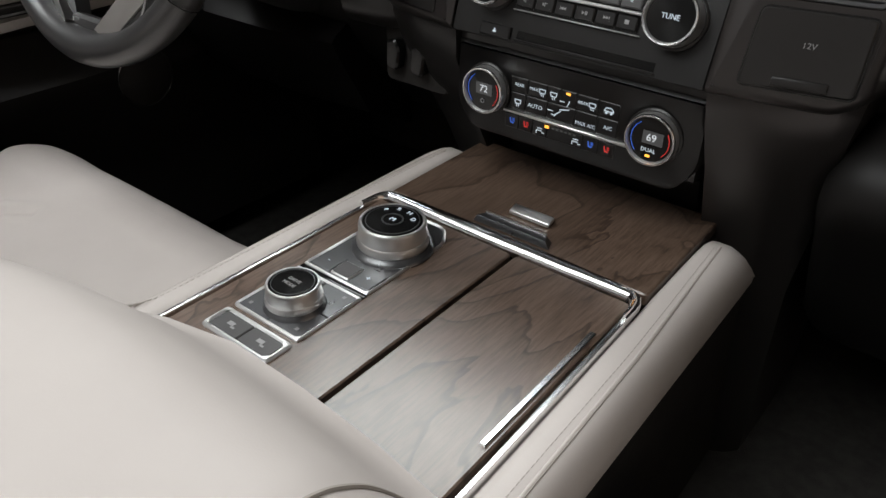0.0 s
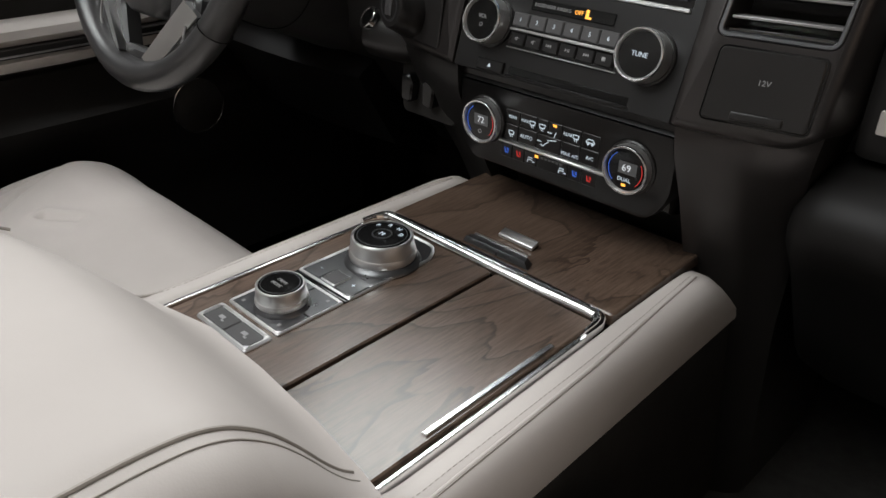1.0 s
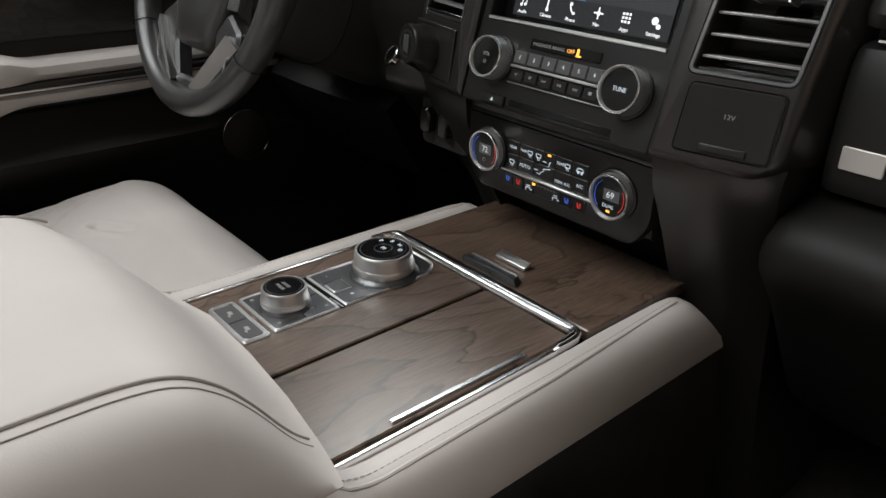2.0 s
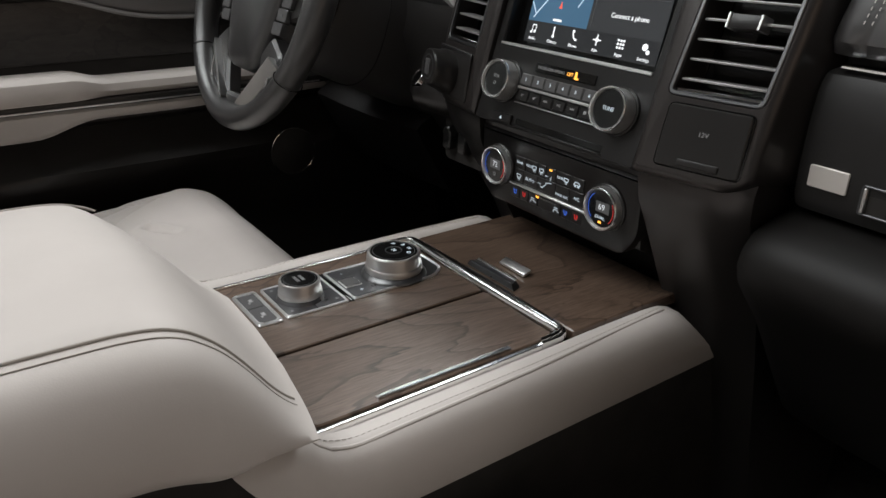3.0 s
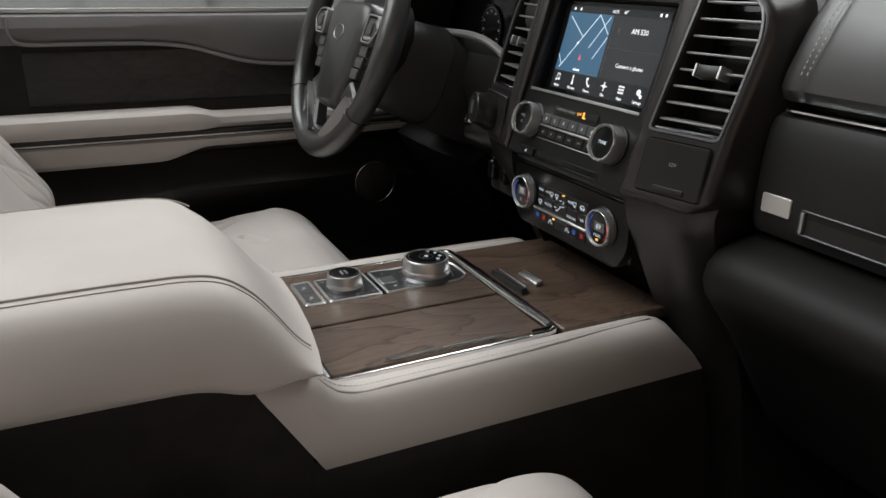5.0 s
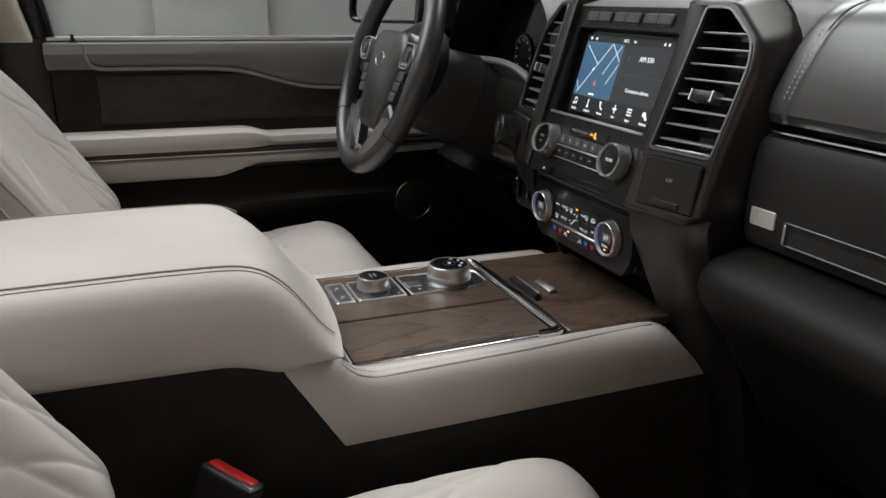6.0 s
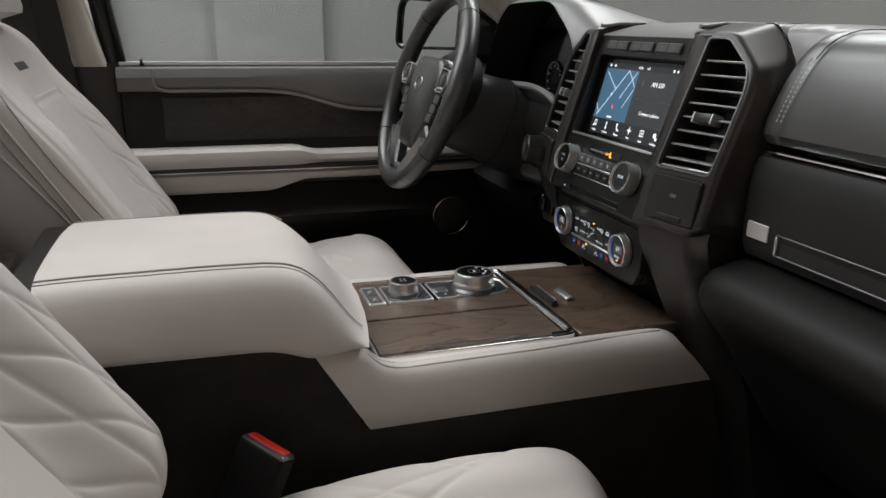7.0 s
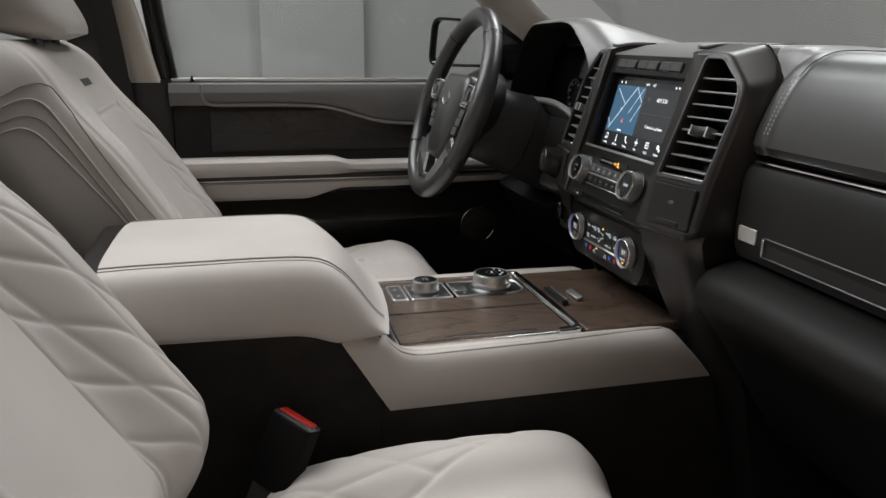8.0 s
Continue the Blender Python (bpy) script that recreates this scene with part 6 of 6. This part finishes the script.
def seat(cx, inner, label, slide=0.0, dish=-0.018, middle=0.42, crest=0.035, half=0.228, roll_from=0.80, roll_drop=0.085, bolster=0.034, inner_half=0.228, inner_roll=0.09, prof=PASSENGER_CUSHION, fold=False):
    """inner: the side on which the console lies (+1: towards larger x)."""
    s = thing("front_seat", (cx, -0.5, 0.14), label, "seat", "front seats")
    flip = inner

    def cover(ax, along, shrink=1.0):
        """How far the cover stands out: a slightly domed middle, bolsters that rise and roll over the outside, sewn lines."""
        q = min(1, max(0, (ax - middle) / (0.70 - middle)))
        h = dish + (crest - dish) * q * q * (3 - 2 * q)
        if along > 0.26:
            k = min(1, (along - 0.26) / 0.15)
            k = k * k * (3 - 2 * k)
            h = h * (1 - k) + 0.012 * k
        if ax > roll_from:
            h -= roll_drop * (1 - math.sqrt(max(0, 1 - ((ax - roll_from) / (1 - roll_from)) ** 2.4)))
        if middle < ax < 0.88 and along < 0.36:
            h += quilt((ax - 0.42) * half, along) * min(1, (ax - middle) / 0.02) * min(1, (0.88 - ax) / 0.03) * min(1, (0.36 - along) / 0.02)
        if along < 0.36:
            h -= 0.004 * groove(ax - middle, 0.010)
            if ax < middle:
                h += 0.006 * (1 - (ax / middle) ** 2)
        if ax < middle:
            h -= 0.0026 * groove(along - 0.352, 0.007)
        if along < 0.075:
            k = min(1, (0.075 - along) / 0.085)
            h -= 0.13 * (1 - math.sqrt(1 - k * k))
        h -= 0.0035 * groove(ax - 0.885, 0.008) + 0.003 * groove(ax - 0.955, 0.006)
        return h * (0.25 + 0.75 * shrink) - 0.05 * (1 - shrink)

    # backrest
    rings = []
    N = 260
    for i in range(250):
        t = i / 249
        along = -0.17 + 0.685 * t
        # rounding at top and bottom
        e = max(0.0, (along - 0.43) / 0.085)
        shrink = math.sqrt(max(0.0, 1 - min(1, e) ** 2)) if e > 0 else 1.0
        shrink = 0.05 + 0.95 * shrink
        wide = half * (1 - 0.10 * max(0, (along - 0.25) / 0.25) ** 1.5) * (0.72 + 0.28 * shrink)
        ring = []
        for k in range(N):
            a = -1 + 2 * k / (N - 1)
            x = a * wide
            ax = abs(a)
            h = cover(ax, along, shrink)
            ring.append(Vector((cx + x, 0, 0)) + BACK_BASE + BACK_UP * along + BACK_OUT * h)
        # flat flanks and the back of the seat
        foot = cover(1.0, along, shrink)
        rear = foot + (-0.138 - foot) * (0.35 + 0.65 * shrink)
        base = Vector((cx, 0, 0)) + BACK_BASE + BACK_UP * along
        ring += [base + Vector((wide * (1 + 0.006 * math.sin(math.pi * q)), 0, 0)) + BACK_OUT * (foot + (rear - foot) * q) for q in (0.15, 0.35, 0.6, 0.85)]
        for k in range(24):
            a = 1 - 2 * (k + 1) / 25
            ring.append(base + Vector((a * wide, 0, 0)) + BACK_OUT * (rear - 0.03 * (1 - abs(a) ** 6) * shrink))
        ring += [base + Vector((-wide * (1 + 0.006 * math.sin(math.pi * q)), 0, 0)) + BACK_OUT * (foot + (rear - foot) * q) for q in (0.85, 0.6, 0.35, 0.15)]
        rings.append(ring)
    back = part("backrest", loft(rings), LEATHER, s, "cream leather backrest with diamond-quilted bolsters", angle=70)
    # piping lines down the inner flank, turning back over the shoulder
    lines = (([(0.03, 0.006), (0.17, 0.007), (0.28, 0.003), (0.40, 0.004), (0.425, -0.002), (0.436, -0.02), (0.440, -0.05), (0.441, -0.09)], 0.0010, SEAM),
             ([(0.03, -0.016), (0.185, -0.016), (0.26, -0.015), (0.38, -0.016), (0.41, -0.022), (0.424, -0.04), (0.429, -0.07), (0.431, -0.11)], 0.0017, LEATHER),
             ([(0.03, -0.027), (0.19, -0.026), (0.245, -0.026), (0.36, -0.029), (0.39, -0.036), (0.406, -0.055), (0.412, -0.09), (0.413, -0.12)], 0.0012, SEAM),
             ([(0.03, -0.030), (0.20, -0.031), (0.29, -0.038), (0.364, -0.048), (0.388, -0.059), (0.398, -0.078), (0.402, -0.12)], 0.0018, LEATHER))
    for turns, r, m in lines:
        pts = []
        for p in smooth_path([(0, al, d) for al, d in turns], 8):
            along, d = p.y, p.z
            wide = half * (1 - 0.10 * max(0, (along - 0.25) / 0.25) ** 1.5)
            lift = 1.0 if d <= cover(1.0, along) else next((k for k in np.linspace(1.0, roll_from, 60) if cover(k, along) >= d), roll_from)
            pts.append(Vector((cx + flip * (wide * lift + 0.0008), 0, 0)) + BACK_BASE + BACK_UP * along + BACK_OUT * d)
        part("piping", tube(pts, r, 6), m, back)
    tag = rbox(-0.034, 0.034, -0.0065, 0.0065, 0, 0.0012, 0.0004, 1)
    m = Matrix(((1, 0, 0, cx + flip * 0.12), (0, BACK_UP.y, BACK_OUT.y, 0), (0, BACK_UP.z, BACK_OUT.z, 0), (0, 0, 0, 1)))
    p = BACK_BASE + BACK_UP * 0.408 + BACK_OUT * 0.0115
    m.translation = Vector((cx + flip * 0.02, p.y, p.z))
    part("seat_tag", moved(tag, m), BUTTON, back, "small grey sewn tag")

    # cushion
    rings = []
    M = 240
    path = smooth_path([(0, y + slide, z) for y, z in prof], 16)
    n = len(path)
    for i, c in enumerate(path):
        a, b = path[max(0, i - 1)], path[min(n - 1, i + 1)]
        tan = (b - a).normalized()
        out = Vector((0, -tan.z, tan.y))
        run = i / (n - 1)
        ring = []
        for k in range(M):
            q = -1 + 2 * k / (M - 1)
            aq = abs(q)
            rise = bolster * (1 / (1 + math.exp(-(aq - 0.62) / 0.05))) * (1 - 0.75 * max(0, (run - 0.35) / 0.65)) + 0.010 * min(1, max(0, (run - 0.3) / 0.3)) * (1 - aq ** 3)
            roll = 0.0
            if aq > 0.84:
                w = (aq - 0.84) / 0.16
                roll = -(inner_roll if q * flip > 0 else 0.09) * (1 - math.sqrt(max(0, 1 - w ** 2.4)))
            h = rise + roll
            edge = min(0.97, max(0.46, 0.57 + (c.y - slide + 0.36) * 2.28))
            if edge < aq < 0.93 and run < 0.80:
                h += quilt((aq - 0.46) * half, -c.y, depth=0.0019, k1=0.22, k2=-1.6, p1=0.052, p2=0.11, o1=0.037, o2=0.022, soft=0.0075) * min(1, (aq - edge) / 0.02) * min(1, (0.93 - aq) / 0.03)
            h -= 0.004 * groove(aq - edge, 0.012)
            wide = (inner_half if q * flip > 0 else half) * (1.0 - 0.05 * max(0, (run - 0.6) / 0.4))
            if fold:
                # a short pinched fold where the quilted part meets the front roll
                u = max(0.0, min(1.0, ((q * wide + 0.095) * 0.875 + (c.y + 0.270) * 0.485) / 0.053))
                off = math.hypot(q * wide + 0.095 - 0.046 * u, c.y + 0.270 - 0.025 * u)
                h += (0.0035 * groove(off - 0.010, 0.008) - 0.006 * groove(off, 0.006)) * (1 - 0.6 * u)
            ring.append(Vector((cx + q * wide, 0, 0)) + c + out * h)
        for k in range(10):
            q = 1 - 2 * (k + 1) / 11
            ring.append(Vector((cx + q * half * 0.95, max(-0.49, min(-0.16, c.y)), min(0.24, c.z - 0.11))))
        rings.append(ring)
    part("cushion", loft(rings), LEATHER, s, "cream leather seat cushion", angle=70)
    part("seat_base", rbox(cx - 0.20, cx + 0.20, -0.48, -0.19, 0.14, 0.29, 0.02, 3), PLASTIC, s, "black seat base")
    # headrest on two posts
    rings = []
    for i in range(20):
        t = i / 19
        z = 0.868 + 0.19 * t
        e = abs(2 * t - 1)
        k = (1 - e ** 5) ** 0.35 if e < 1 else 0.02
        k = 0.35 + 0.65 * k
        yc = -0.795 - 0.10 * t
        rings.append([(cx + 0.145 * k * math.copysign(abs(math.cos(a)) ** 0.5, math.cos(a)), yc + 0.062 * k * math.copysign(abs(math.sin(a)) ** 0.6, math.sin(a)), z) for a in np.linspace(0, 2 * math.pi, 48, endpoint=False)])
    part("headrest", loft(rings), LEATHER, s, "cream leather headrest", angle=60)
    for dx in (-0.06, 0.06):
        part("headrest_post", tube([(cx + dx, -0.79, 0.82), (cx + dx, -0.81, 0.90)], 0.007, 10), GUNMETAL, s)
    return s


seat(-0.43, 1, "cream leather driver's seat with quilted bolsters and headrest", 0.030, 0.011, 0.47, 0.027, 0.232, 0.88, 0.042, 0.008, 0.256, 0.035, DRIVER_CUSHION, True)
seat(0.43, -1, "cream leather passenger seat with quilted bolsters", 0.012, crest=0.027)

# ---- belt and buckle ----


def buckle():
    a, b = Vector((0.203, -0.470, 0.4805)), Vector((0.236, -0.440, 0.4715))
    along = (b - a).normalized()
    up = Vector((-0.30, 0.20, 0.93))
    up = (up - along * up.dot(along)).normalized()
    side = along.cross(up)
    mid = (a + b) / 2
    m = Matrix((( along.x, side.x, up.x, mid.x), (along.y, side.y, up.y, mid.y), (along.z, side.z, up.z, mid.z), (0, 0, 0, 1)))
    t = thing("seat_belt_buckle", (0.20, -0.47, 0.34), "black seat belt buckle with red release button beside the passenger seat", "buckle")
    part("housing", moved(rbox(-0.0275, 0.0275, -0.012, 0.012, -0.085, -0.004, 0.004, 3), m), BUCKLE, t)
    part("collar", moved(rbox(-0.0265, 0.0265, -0.0105, 0.0105, -0.010, -0.0020, 0.002, 2), m), GUNMETAL, t, "dark metal collar")
    part("release_button", moved(rbox(-0.0235, 0.0235, -0.0065, 0.0065, -0.008, 0.0005, 0.002, 2), m), RED, t, "red release button")
    part("stem", moved(rbox(-0.022, 0.022, -0.008, 0.008, -0.20, -0.083, 0.003, 2), m), WEBBING, t)


buckle()


def seat_belt():
    t = thing("seat_belt", (-0.70, -0.75, 0.5), "black seat belt webbing hanging from the centre pillar", "seat belt")
    pts = smooth_path([(-0.70, -0.78, 1.20), (-0.705, -0.765, 1.0), (-0.70, -0.745, 0.85), (-0.715, -0.72, 0.6), (-0.73, -0.70, 0.35)], 6)
    rings = [[p + Vector((-0.001, -0.023, 0)), p + Vector((0.001, -0.023, 0)), p + Vector((0.001, 0.023, 0)), p + Vector((-0.001, 0.023, 0))] for p in pts]
    part("webbing", loft(rings), WEBBING, t)
    part("guide", rbox(-0.725, -0.69, -0.815, -0.745, 1.18, 1.24, 0.01, 3), PLASTIC, t, "black belt guide")


seat_belt()
